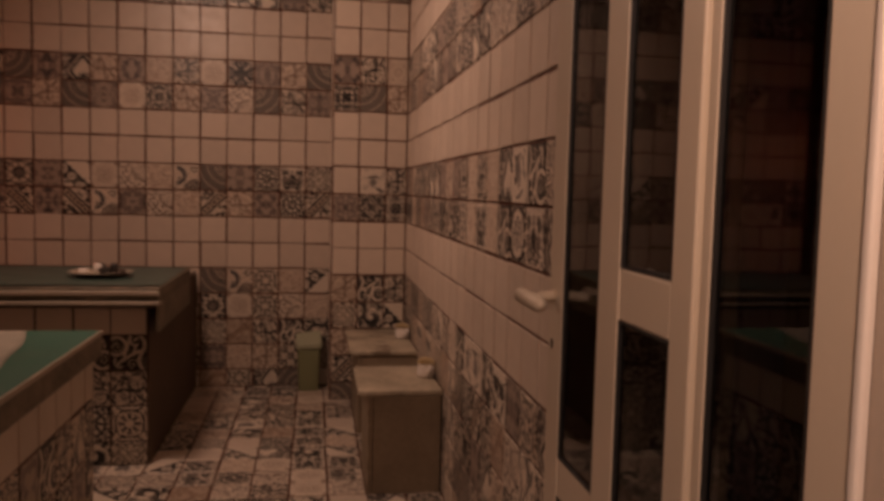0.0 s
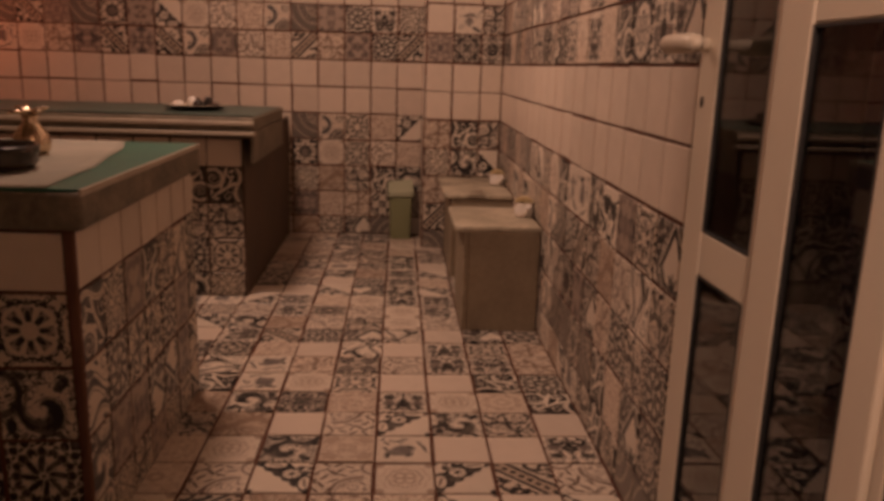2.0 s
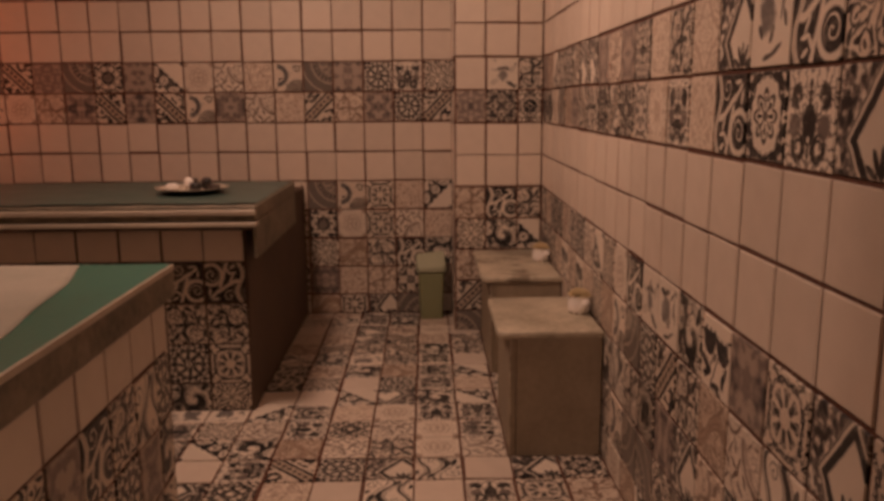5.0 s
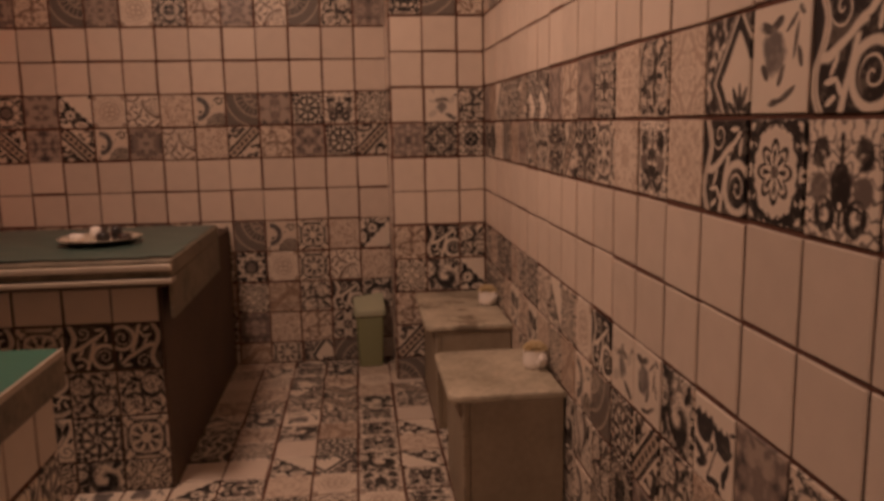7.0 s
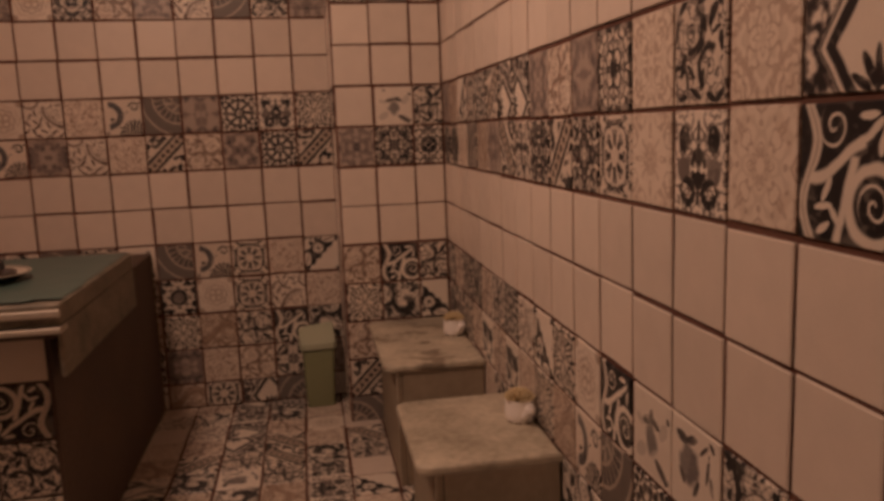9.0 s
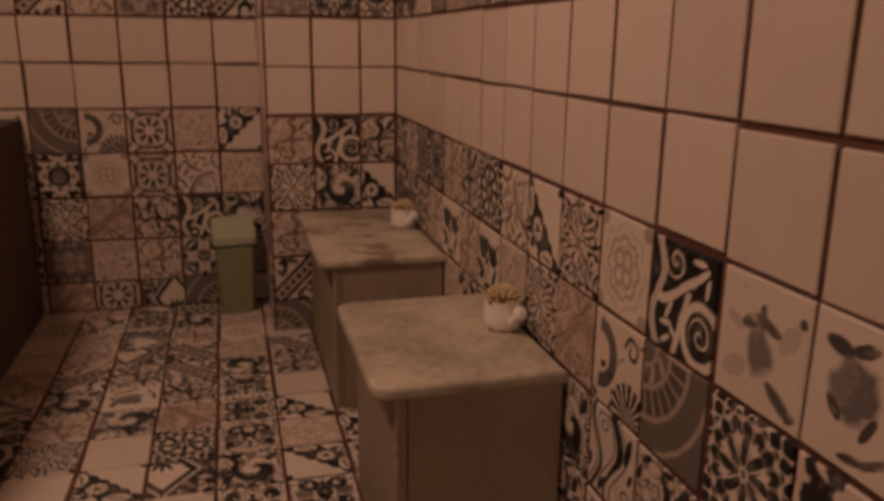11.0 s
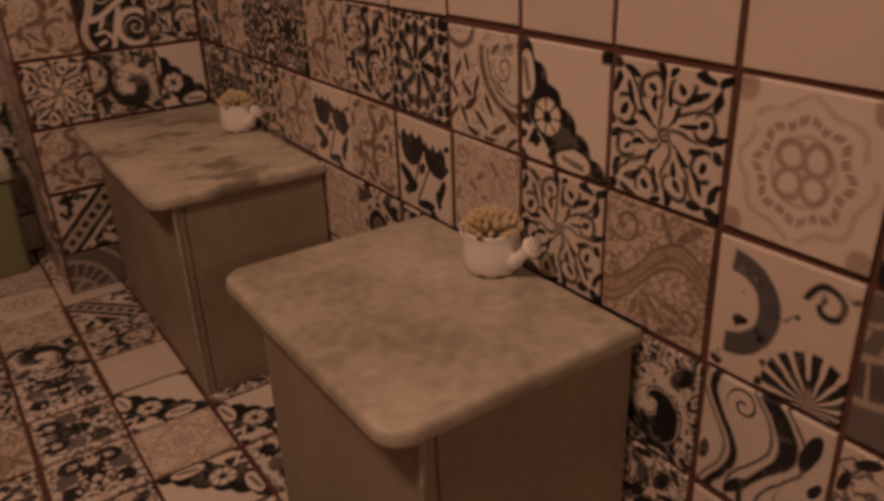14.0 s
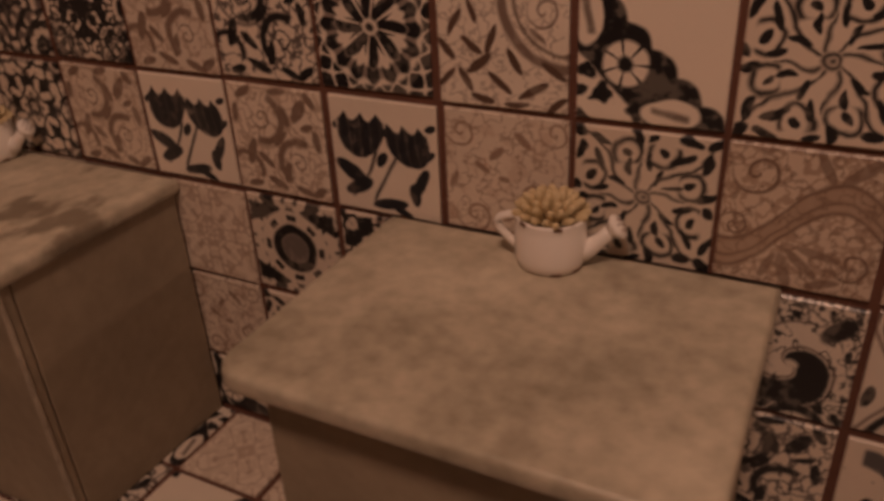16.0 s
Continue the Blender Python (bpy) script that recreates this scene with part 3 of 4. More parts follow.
def glass_material(name, tint, ior=1.5):
    m, tree, b = shade(name, 0.02)
    b.inputs["Base Color"].default_value = (*tint, 1)
    b.inputs["Transmission Weight"].default_value, b.inputs["IOR"].default_value = 1.0, ior
    return m


def glow_material(name, colour, strength):
    m, tree, b = shade(name, 0.4)
    b.inputs["Base Color"].default_value = (*colour, 1)
    b.inputs["Emission Color"].default_value, b.inputs["Emission Strength"].default_value = (*colour, 1), strength
    return m


GLASS = glass_material("smoked_glass", (0.20, 0.20, 0.20), 1.62)
NEON_GLOW = glow_material("orange_rope_light", (1.0, 0.24, 0.11), NEON)
rope_tree = NEON_GLOW.node_tree
rope_bulbs = (object_noise(rope_tree, 26.0, 1.0) - 0.3) * (NEON * 3.6)
rope_tree.links.new(rope_bulbs.op("MAXIMUM", NEON * 0.25).value, rope_tree.nodes["Principled BSDF"].inputs["Emission Strength"])
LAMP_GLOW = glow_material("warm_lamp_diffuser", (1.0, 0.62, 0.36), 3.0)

# ---------------------------------------------------------------- mesh helpers


def mesh_object(name, bm, material, parent=None, smooth=False):
    mesh = bpy.data.meshes.new(name)
    if smooth:
        for f in bm.faces:
            f.smooth = True
    bm.to_mesh(mesh)
    bm.free()
    mesh.materials.append(material)
    ob = new(name, mesh)
    ob.parent = parent
    return ob


def part(name, bm, material, parent, label="", smooth=False):
    ob = mesh_object(name, bm, material, parent, smooth)
    if label:
        ob["label"] = label
    return ob


def box(x0, x1, y0, y1, z0, z1, bevel=0.0, segments=2, bm=None):
    own = bmesh.new()
    bmesh.ops.create_cube(own, size=1.0, matrix=Matrix.Translation(((x0 + x1) / 2, (y0 + y1) / 2, (z0 + z1) / 2)) @ Matrix.Diagonal((x1 - x0, y1 - y0, z1 - z0, 1)))
    if bevel:
        bmesh.ops.bevel(own, geom=own.edges[:], offset=bevel, segments=segments, profile=0.5, affect="EDGES")
    if bm is None:
        return own
    tmp = bpy.data.meshes.new("tmp")
    own.to_mesh(tmp)
    own.free()
    bm.from_mesh(tmp)
    bpy.data.meshes.remove(tmp)
    return bm


def lathe(profile, steps=32, squash=1.0):
    """A turned body from (radius, height) pairs; a radius of 0 closes it."""
    bm = bmesh.new()
    rings = []
    for r, z in profile:
        if r <= 0:
            rings.append([bm.verts.new((0, 0, z))])
        else:
            rings.append([bm.verts.new((r * math.cos(2 * math.pi * k / steps), squash * r * math.sin(2 * math.pi * k / steps), z)) for k in range(steps)])
    for a, b in zip(rings, rings[1:]):
        for k in range(steps):
            j = (k + 1) % steps
            if len(a) == 1 and len(b) == 1:
                continue
            if len(a) == 1:
                bm.faces.new((a[0], b[j], b[k]))
            elif len(b) == 1:
                bm.faces.new((a[k], a[j], b[0]))
            else:
                bm.faces.new((a[k], a[j], b[j], b[k]))
    bmesh.ops.recalc_face_normals(bm, faces=bm.faces[:])
    return bm


def tube(points, radii, steps=10, closed_ends=True):
    """A round tube along points, with a radius at each."""
    bm = bmesh.new()
    pts = [Vector(p) for p in points]
    rings, up = [], Vector((0.13, 0.27, 0.95))
    for k, p in enumerate(pts):
        d = (pts[min(k + 1, len(pts) - 1)] - pts[max(k - 1, 0)]).normalized()
        a = d.cross(up).normalized()
        b = d.cross(a).normalized()
        rings.append([bm.verts.new(p + (a * math.cos(2 * math.pi * j / steps) + b * math.sin(2 * math.pi * j / steps)) * radii[k]) for j in range(steps)])
    for r, s in zip(rings, rings[1:]):
        for j in range(steps):
            bm.faces.new((r[j], r[(j + 1) % steps], s[(j + 1) % steps], s[j]))
    if closed_ends:
        bm.faces.new(rings[0])
        bm.faces.new(rings[-1])
    bmesh.ops.recalc_face_normals(bm, faces=bm.faces[:])
    return bm


def slab(x0, x1, y0, y1, z0, z1, corners, round_edge=0.008):
    """A flat slab with rounded corners; corners: radius at (x0,y0), (x1,y0), (x1,y1), (x0,y1)."""
    bm = bmesh.new()
    outline = []
    for (cx, cy, start), r in zip(((x0, y0, 180), (x1, y0, 270), (x1, y1, 0), (x0, y1, 90)), corners):
        r = max(r, 0.002)
        ox, oy = cx + (r if cx == x0 else -r), cy + (r if cy == y0 else -r)
        for k in range(7):
            a = radians(start + 15 * k)
            outline.append((ox + r * math.cos(a), oy + r * math.sin(a)))
    face = bm.faces.new([bm.verts.new((x, y, z0)) for x, y in outline])
    up = bmesh.ops.extrude_face_region(bm, geom=[face])
    bmesh.ops.translate(bm, verts=[g for g in up["geom"] if isinstance(g, bmesh.types.BMVert)], vec=(0, 0, z1 - z0))
    bmesh.ops.recalc_face_normals(bm, faces=bm.faces[:])
    rim = [e for e in bm.edges if abs(e.verts[0].co.z - e.verts[1].co.z) < 1e-6]
    bmesh.ops.bevel(bm, geom=rim, offset=round_edge, segments=3, profile=0.5, affect="EDGES")
    return bm


def thing(name, label, category, group="", kind="", at=(0, 0, 0)):
    ob = new(name)
    ob.location = at
    ob.empty_display_size = 0.05
    return tagged(ob, label, category, group, kind)


def structure(name, bm, material, label, category):
    return tagged(mesh_object(name, bm, material), label, category, kind="structure")


# ---------------------------------------------------------------- tiles (laid last)
JOINT, THICK = 0.011, 0.006
TILE_MESHES = {}


def tile_mesh(w, h, motif, quarter=0):
    """A pillowed tile, its face in the xy plane, centred, printed on its face."""
    key = (round(w, 3), round(h, 3), motif, quarter)
    if key in TILE_MESHES:
        return TILE_MESHES[key]
    mesh = bpy.data.meshes.new("tile")
    a, b, c = w / 2, h / 2, 0.0022
    verts = [(sx * (a - d), sy * (b - d), z) for z, d in ((0, 0), (THICK - 0.002, 0), (THICK, c)) for sx, sy in ((-1, -1), (1, -1), (1, 1), (-1, 1))]
    faces = [(4 * k + j, 4 * k + (j + 1) % 4, 4 * k + 4 + (j + 1) % 4, 4 * k + 4 + j) for k in (0, 1) for j in range(4)] + [(8, 9, 10, 11)]
    mesh.from_pydata(verts, [], faces)
    layer = mesh.uv_layers.new(name="UVMap")
    for loop in mesh.loops:
        x, y, _ = verts[loop.vertex_index]
        s, t = x / (T - JOINT) + 0.5, y / (T - JOINT) + 0.5
        for _ in range(quarter):
            s, t = 1 - t, s
        layer.data[loop.index].uv = (s, t)
    mesh.materials.append(MOTIFS[motif])
    TILE_MESHES[key] = mesh
    return mesh


def lay(parent, origin, across, up, us, vs, choose, name="tile", near=None, wobble=0.0018):
    """Lay tiles on a wall or floor between the joints us and vs. choose(i, j) gives motif and quarter turns, or None.
    near(u, v) tells which are pieces of their own; the rest is one joined part."""
    o, x, y = Vector(origin), Vector(across), Vector(up)
    z = x.cross(y)
    rng = random.Random(len(us) * 31 + len(vs) * 7 + int(abs(origin[0]) * 100))
    rest_v, rest_f, rest_uv, rest_m, names, count = [], [], [], [], [], 0
    for i in range(len(us) - 1):
        for j in range(len(vs) - 1):
            w, h = us[i + 1] - us[i] - JOINT, vs[j + 1] - vs[j] - JOINT
            pick = choose(i, j)
            if pick is None or w < 0.012 or h < 0.012:
                continue
            motif, quarter = pick
            mesh = tile_mesh(w, h, motif, quarter)
            u, v = (us[i] + us[i + 1]) / 2, (vs[j] + vs[j + 1]) / 2
            c = o + x * u + y * v
            m = Matrix(((x.x, y.x, z.x, c.x), (x.y, y.y, z.y, c.y), (x.z, y.z, z.z, c.z), (0, 0, 0, 1)))
            m = m @ pose(rng.gauss(0, wobble), rng.gauss(0, wobble), abs(rng.gauss(0, 0.0006)), rng.gauss(0, 0.25), rng.gauss(0, 0.25), rng.gauss(0, 0.35))
            if count < 298 and (near is None or near(u, v)):
                ob = new(name, mesh)
                ob.parent = parent
                ob.matrix_local = parent.matrix_world.inverted() @ m if parent.parent is None and parent.type == "MESH" else m
                count += 1
            else:
                base = len(rest_v)
                rest_v += [tuple(m @ p.co) for p in mesh.vertices]
                for poly in mesh.polygons:
                    rest_f.append([base + k for k in poly.vertices])
                    rest_uv += [tuple(mesh.uv_layers[0].data[k].uv) for k in poly.loop_indices]
                    if motif not in names:
                        names.append(motif)
                    rest_m.append(names.index(motif))
    if rest_f:
        mesh = bpy.data.meshes.new("far_tiles")
        mesh.from_pydata(rest_v, [], rest_f)
        layer = mesh.uv_layers.new(name="UVMap")
        for k, uv in enumerate(rest_uv):
            layer.data[k].uv = uv
        for n in names:
            mesh.materials.append(MOTIFS[n])
        for poly, k in zip(mesh.polygons, rest_m):
            poly.material_index = k
        ob = new("far_tiles", mesh)
        ob.parent = parent
        tagged(ob, "patchwork of glazed tiles further off", kind="stuff")

# ---------------------------------------------------------------- shell
floor = structure("floor", box(XL - 0.15, XR + 0.15, YN - 0.15, YB + 0.15, -0.12, -THICK), GROUT, "floor of patchwork patterned tiles with brown grout", "floor")
ceiling = structure("ceiling", box(XL - 0.15, XR + 0.15, YN - 0.15, YB + 0.15, ZC, ZC + 0.12), CEILING, "unseen plain brown ceiling", "ceiling")
wall_side = structure("wall_east", box(XR + THICK, XR + 0.16, 2.42, YB, -0.1, ZC - 0.002), GROUT, "wall of patterned tile bands and plain cream tile bands", "wall")
wall_end = structure("wall_north", box(XL, XP + 0.02, YB + THICK, YB + 0.16, -0.1, ZC - 0.002), GROUT, "end wall of patterned and plain cream tile bands", "wall")
pier = structure("wall_pier", box(XP + THICK, XR + THICK - 0.003, YP + THICK, YB + 0.16, -0.1, ZC - 0.002), GROUT, "shallow corner pier faced with patterned and cream tiles", "wall")
wall_west = structure("wall_west", box(XL - 0.15, XL - THICK, YN, YB + 0.15, -0.1, ZC - 0.002), GROUT, "far side wall of tile bands in red light", "wall")
wall_south = structure("wall_south", box(XL - 0.15, XR + 0.15, YN - 0.15, YN, -0.1, ZC - 0.002), PLASTER, "plain cream plastered wall", "wall")
# the entrance side: plain wall before and above the glazed screen
structure("wall_entrance", box(0.796, XR + 0.15, YN, 1.312, -0.1, ZC - 0.002, 0.004), PLASTER, "plain cream plastered wall beside the glazed door", "wall")
structure("wall_lintel", box(0.80, XR + 0.15, 1.314, 2.32, 2.72, ZC - 0.004, 0.004), PLASTER, "plain cream wall above the glazed door", "wall")
structure("wall_return", box(0.87, XR + 0.15, 2.32, 2.418, -0.1, ZC - 0.002, 0.004), PLASTER, "short plain wall at the end of the glazed door", "wall")
# An added black panel stands in for the darkness outside.
structure("backdrop", box(2.2, 2.3, 0.2, 3.6, -0.1, ZC), BLACK, "black panel standing in for the night beyond the glazed door", "backdrop")


def door_panel(name, x, y0, y1, pane0, pane1, rail0, rail1, label):
    """One narrow glazed leaf whose face stands at x, from y0 to y1; its pane lies between pane0 and pane1, with a rail from rail0 to rail1."""
    p = thing(name, label, "door", "folding glazed door", "structure")
    back, glass = x + 0.044, x + 0.010
    part("stile", box(x, back, y0, pane0, 0.01, 2.7, 0.004), WHITE, p)
    part("stile", box(x, back, pane1, y1, 0.01, 2.7, 0.004), WHITE, p)
    part("top_rail", box(x + 0.002, back - 0.002, pane0, pane1, 2.6, 2.699, 0.004), WHITE, p)
    part("middle_rail", box(x + 0.002, back - 0.002, pane0, pane1, rail0, rail1, 0.004), WHITE, p)
    part("bottom_rail", box(x + 0.002, back - 0.002, pane0, pane1, 0.011, 0.13, 0.004), WHITE, p)
    for z0, z1 in ((0.13, rail0), (rail1, 2.6)):
        g = part("pane", box(glass - 0.003, glass + 0.003, pane0 - 0.004, pane1 + 0.004, z0 - 0.004, z1 + 0.004), GLASS, p, "dark reflecting glass pane")
        bm = box(glass - 0.008, glass + 0.011, pane0, pane0 + 0.006, z0, z1)
        box(glass - 0.008, glass + 0.011, pane1 - 0.006, pane1, z0, z1, bm=bm)
        box(glass - 0.008, glass + 0.011, pane0 + 0.006, pane1 - 0.006, z0, z0 + 0.004, bm=bm)
        box(glass - 0.008, glass + 0.011, pane0 + 0.006, pane1 - 0.006, z1 - 0.004, z1, bm=bm)
        part("gasket", bm, GASKET, g)
    return p


leaf = door_panel("door_1", 0.812, 1.960, 2.30, 2.018, 2.214, 0.968, 1.048, "narrow white glazed door leaf with a lever handle")
door_panel("door_2", 0.790, 1.628, 1.958, 1.690, 1.870, 1.386, 1.468, "narrow white glazed leaf with a high middle rail")
door_panel("door_3", 0.798, 1.328, 1.6265, 1.398, 1.602, 0.960, 1.050, "narrow white glazed leaf beside the entrance wall")
# The door edge's bright highlight is built as a white bead.
structure("trim", box(0.790, 0.840, 1.314, 1.326, 0.0, 2.70, 0.004, 3), CERAMIC, "glossy white bead drawing the highlight along the edge of the door", "trim")
rod = tube([(0.748, 2.302, 1.370), (0.748, 2.297, 1.370), (0.748, 2.288, 1.370), (0.748, 2.23, 1.370), (0.748, 2.165, 1.369), (0.749, 2.150, 1.369), (0.750, 2.142, 1.369)], [0.004, 0.013, 0.0165, 0.0165, 0.0165, 0.013, 0.004], 14)
lever = part("lever_handle", rod, WHITE, leaf, "white rounded grip handle", True)
part("handle_stem", tube([(0.826, 2.272, 1.370), (0.79, 2.262, 1.370), (0.750, 2.235, 1.370)], [0.014, 0.010, 0.010], 12), WHITE, leaf, smooth=True)
part("keyhole", lathe([(0, 0), (0.004, 0), (0.004, 0.003), (0, 0.003)], 16, 2.4), BLACK, leaf, "dark keyhole").matrix_local = pose(0.8122, 2.268, 1.272, 90, 0, -90)

# ---------------------------------------------------------------- counters


def counter(name, label, x0, x1, y0, y1, top, overhang, ztile, side):
    """A masonry counter from x0 to x1 and y0 to y1, with a thick edged top."""
    c = thing(name, label, "counter")
    core = part("body", box(x0, x1 - THICK, y0 + THICK, y1 - (THICK if side else 0), 0.0, ztile), GROUT if side else BROWN, c)
    return c, core


ONE_X, ONE_Y0, ONE_Y1, ONE_TOP = -0.521, 2.80, 3.94, 1.005
counter_one, core_one = counter("tiled_counter", "tiled masonry counter with a worn cement edge and green top", -2.3, ONE_X, ONE_Y0, ONE_Y1, ONE_TOP, 0.03, 0.90, True)
part("top_slab", box(-2.31, -0.489, 2.786, 3.956, 0.901, 0.994, 0.012, 3), CEMENT, counter_one, "rough brown cement edge")
part("green_top", slab(-2.308, -0.497, 2.80, 3.952, 0.9945, 1.003, (0.005, 0.03, 0.02, 0.005), 0.003), GREEN, counter_one, "glossy green top")
part("edge_strip", box(-0.497, -0.4885, 2.79, 3.955, 0.985, 1.0035, 0.003), STRIP, counter_one, "pale strip along the edge")

TWO_X, TWO_Y0, TWO_TOP = -0.585, 5.27, 1.01
TWO_Y1 = 6.262
counter_two, core_two = counter("tiled_counter", "tiled masonry counter with a layered green-covered top", -2.3, TWO_X, TWO_Y0, YB - 0.004, TWO_TOP, 0.08, 0.90, False)
part("side_panel", box(TWO_X - 0.004, TWO_X + 0.012, TWO_Y0 + 0.002, YB - 0.006, 0.0, 0.90, 0.004), BROWN, counter_two, "plain brown rendered side")
part("apron", box(-0.520, -0.503, 5.182, TWO_Y1, 0.775, 0.944, 0.004), CEMENT, counter_two, "brown stone band under the top")
part("top_slab", box(-2.31, -0.502, 5.175, TWO_Y1 + 0.004, 0.945, 1.018, 0.01, 3), CEMENT, counter_two, "worn brown slab edge")
# Pale strips, with the front edge's highlight lines put into their colour.
part("edge_strip", box(-2.31, -0.500, 5.162, 5.178, 0.974, 1.000, 0.006, 3), STRIP, counter_two, "pale strip along the edge")
part("edge_strip", box(-2.31, -0.500, 5.158, 5.24, 0.922, 0.942, 0.005, 3), STRIP, counter_two, "pale strip along the edge")
part("lower_slab", box(-2.31, -0.522, 5.19, TWO_Y1 - 0.02, 0.902, 0.944, 0.008), BROWN, counter_two)


def sheet(x0, x1, y0, y1, z, edge, waves=0.0, drop=0.0, nx=40, ny=24, thick=0.003):
    """A thin cloth on a top, with an uneven edge. edge(v) gives the end in x for v from 0 to 1."""
    bm = bmesh.new()
    grid = []
    for j in range(ny + 1):
        v = j / ny
        row = []
        for i in range(nx + 1):
            u = i / nx
            x = x0 + (edge(v) - x0) * u
            y = y0 + (y1 - y0) * v
            row.append(bm.verts.new((x, y, z + waves * max(0.0, noise.noise(Vector((x * 7, y * 7, 3)))))))
        grid.append(row)
    for a, b in zip(grid, grid[1:]):
        for i in range(nx):
            bm.faces.new((a[i], a[i + 1], b[i + 1], b[i]))
    top = bm.faces[:]
    ret = bmesh.ops.extrude_face_region(bm, geom=top)
    bmesh.ops.translate(bm, verts=[g for g in ret["geom"] if isinstance(g, bmesh.types.BMVert)], vec=(0, 0, thick))
    bmesh.ops.recalc_face_normals(bm, faces=bm.faces[:])
    return bm


white_cloth = mesh_object("table_cloth", sheet(-2.28, 0, 2.80, 3.93, 1.0035, lambda v: -0.575 - 0.055 * v - 0.125 * v * v - 0.006 * math.sin(14 * v), 0.004), CLOTH, smooth=True)
tagged(white_cloth, "crumpled white cloth spread on a green counter top", "cloth")
def ragged(x):
    """How far the torn front edge of the oilcloth lies from the slab's edge."""
    return 0.014 * math.sin(5.1 * x + 0.6) + 0.007 * math.sin(17.0 * x) + 0.004 * math.sin(41.0 * x)


def torn_cloth():
    """A thin oilcloth whose front edge is torn and curls up a little."""
    bm = sheet(-2.29, 0, 0.0, 1.0, 1.0185, lambda v: -0.508 - 0.012 * v - 0.004 * math.sin(22 * v), 0.0, nx=150, ny=30)
    for p in bm.verts:
        v = p.co.y
        front = 5.205 + ragged(p.co.x) + (0.03 if p.co.x > -0.60 else 0.0)
        p.co.y = front + (6.26 - front) * v
        p.co.z += 0.003 * max(0.0, noise.noise(Vector((p.co.x * 7, p.co.y * 7, 3)))) + (0.006 if v < 0.01 else 0.0)
    return bm


mat = thing("oilcloth", "dull teal oilcloth with a torn front edge on a counter", "cloth")
part("sheet", torn_cloth(), OLD_GREEN, mat, smooth=True)

# ---------------------------------------------------------------- marble-topped tables


def low_table(x0, y0, y1, top, group, label, stone):
    t = thing("low_table", label, "table", group)
    part("tabletop", slab(x0, XR - 0.002, y0, y1, top - 0.03, top, (0.045, 0.004, 0.004, 0.045), 0.009), stone, t, "grey-veined marble slab with rounded corners", True)
    bx, by0, by1 = x0 + 0.055, y0 + 0.012, y1 - 0.035
    part("front_panel", box(bx + 0.024, XR - 0.008, by0, by0 + 0.03, 0.0, top - 0.031, 0.003), STONE, t, "dull stone front panel")
    part("back_panel", box(bx + 0.024, XR - 0.008, by1 - 0.03, by1, 0.0, top - 0.031, 0.003), STONE, t)
    part("side_panel", box(bx - 0.003, bx + 0.022, by0 - 0.001, by1 + 0.001, 0.0, top - 0.0305, 0.004), STONE, t, "dull stone side panel")
    part("corner_strip", box(bx - 0.005, bx + 0.004, by0 - 0.005, by0 + 0.004, 0.0, top - 0.0308, 0.0025), WORN, t, "pale worn corner edge")
    return t


low_table(0.558, 4.707, 5.292, 0.548, "low marble tables", "low grey marble-topped table standing against the tiled wall", MARBLE)
low_table(0.562, 5.752, 6.572, 0.540, "low marble tables", "low grey marble-topped table with dark stains near the pier", STAINED)

# ---------------------------------------------------------------- watering-can pots


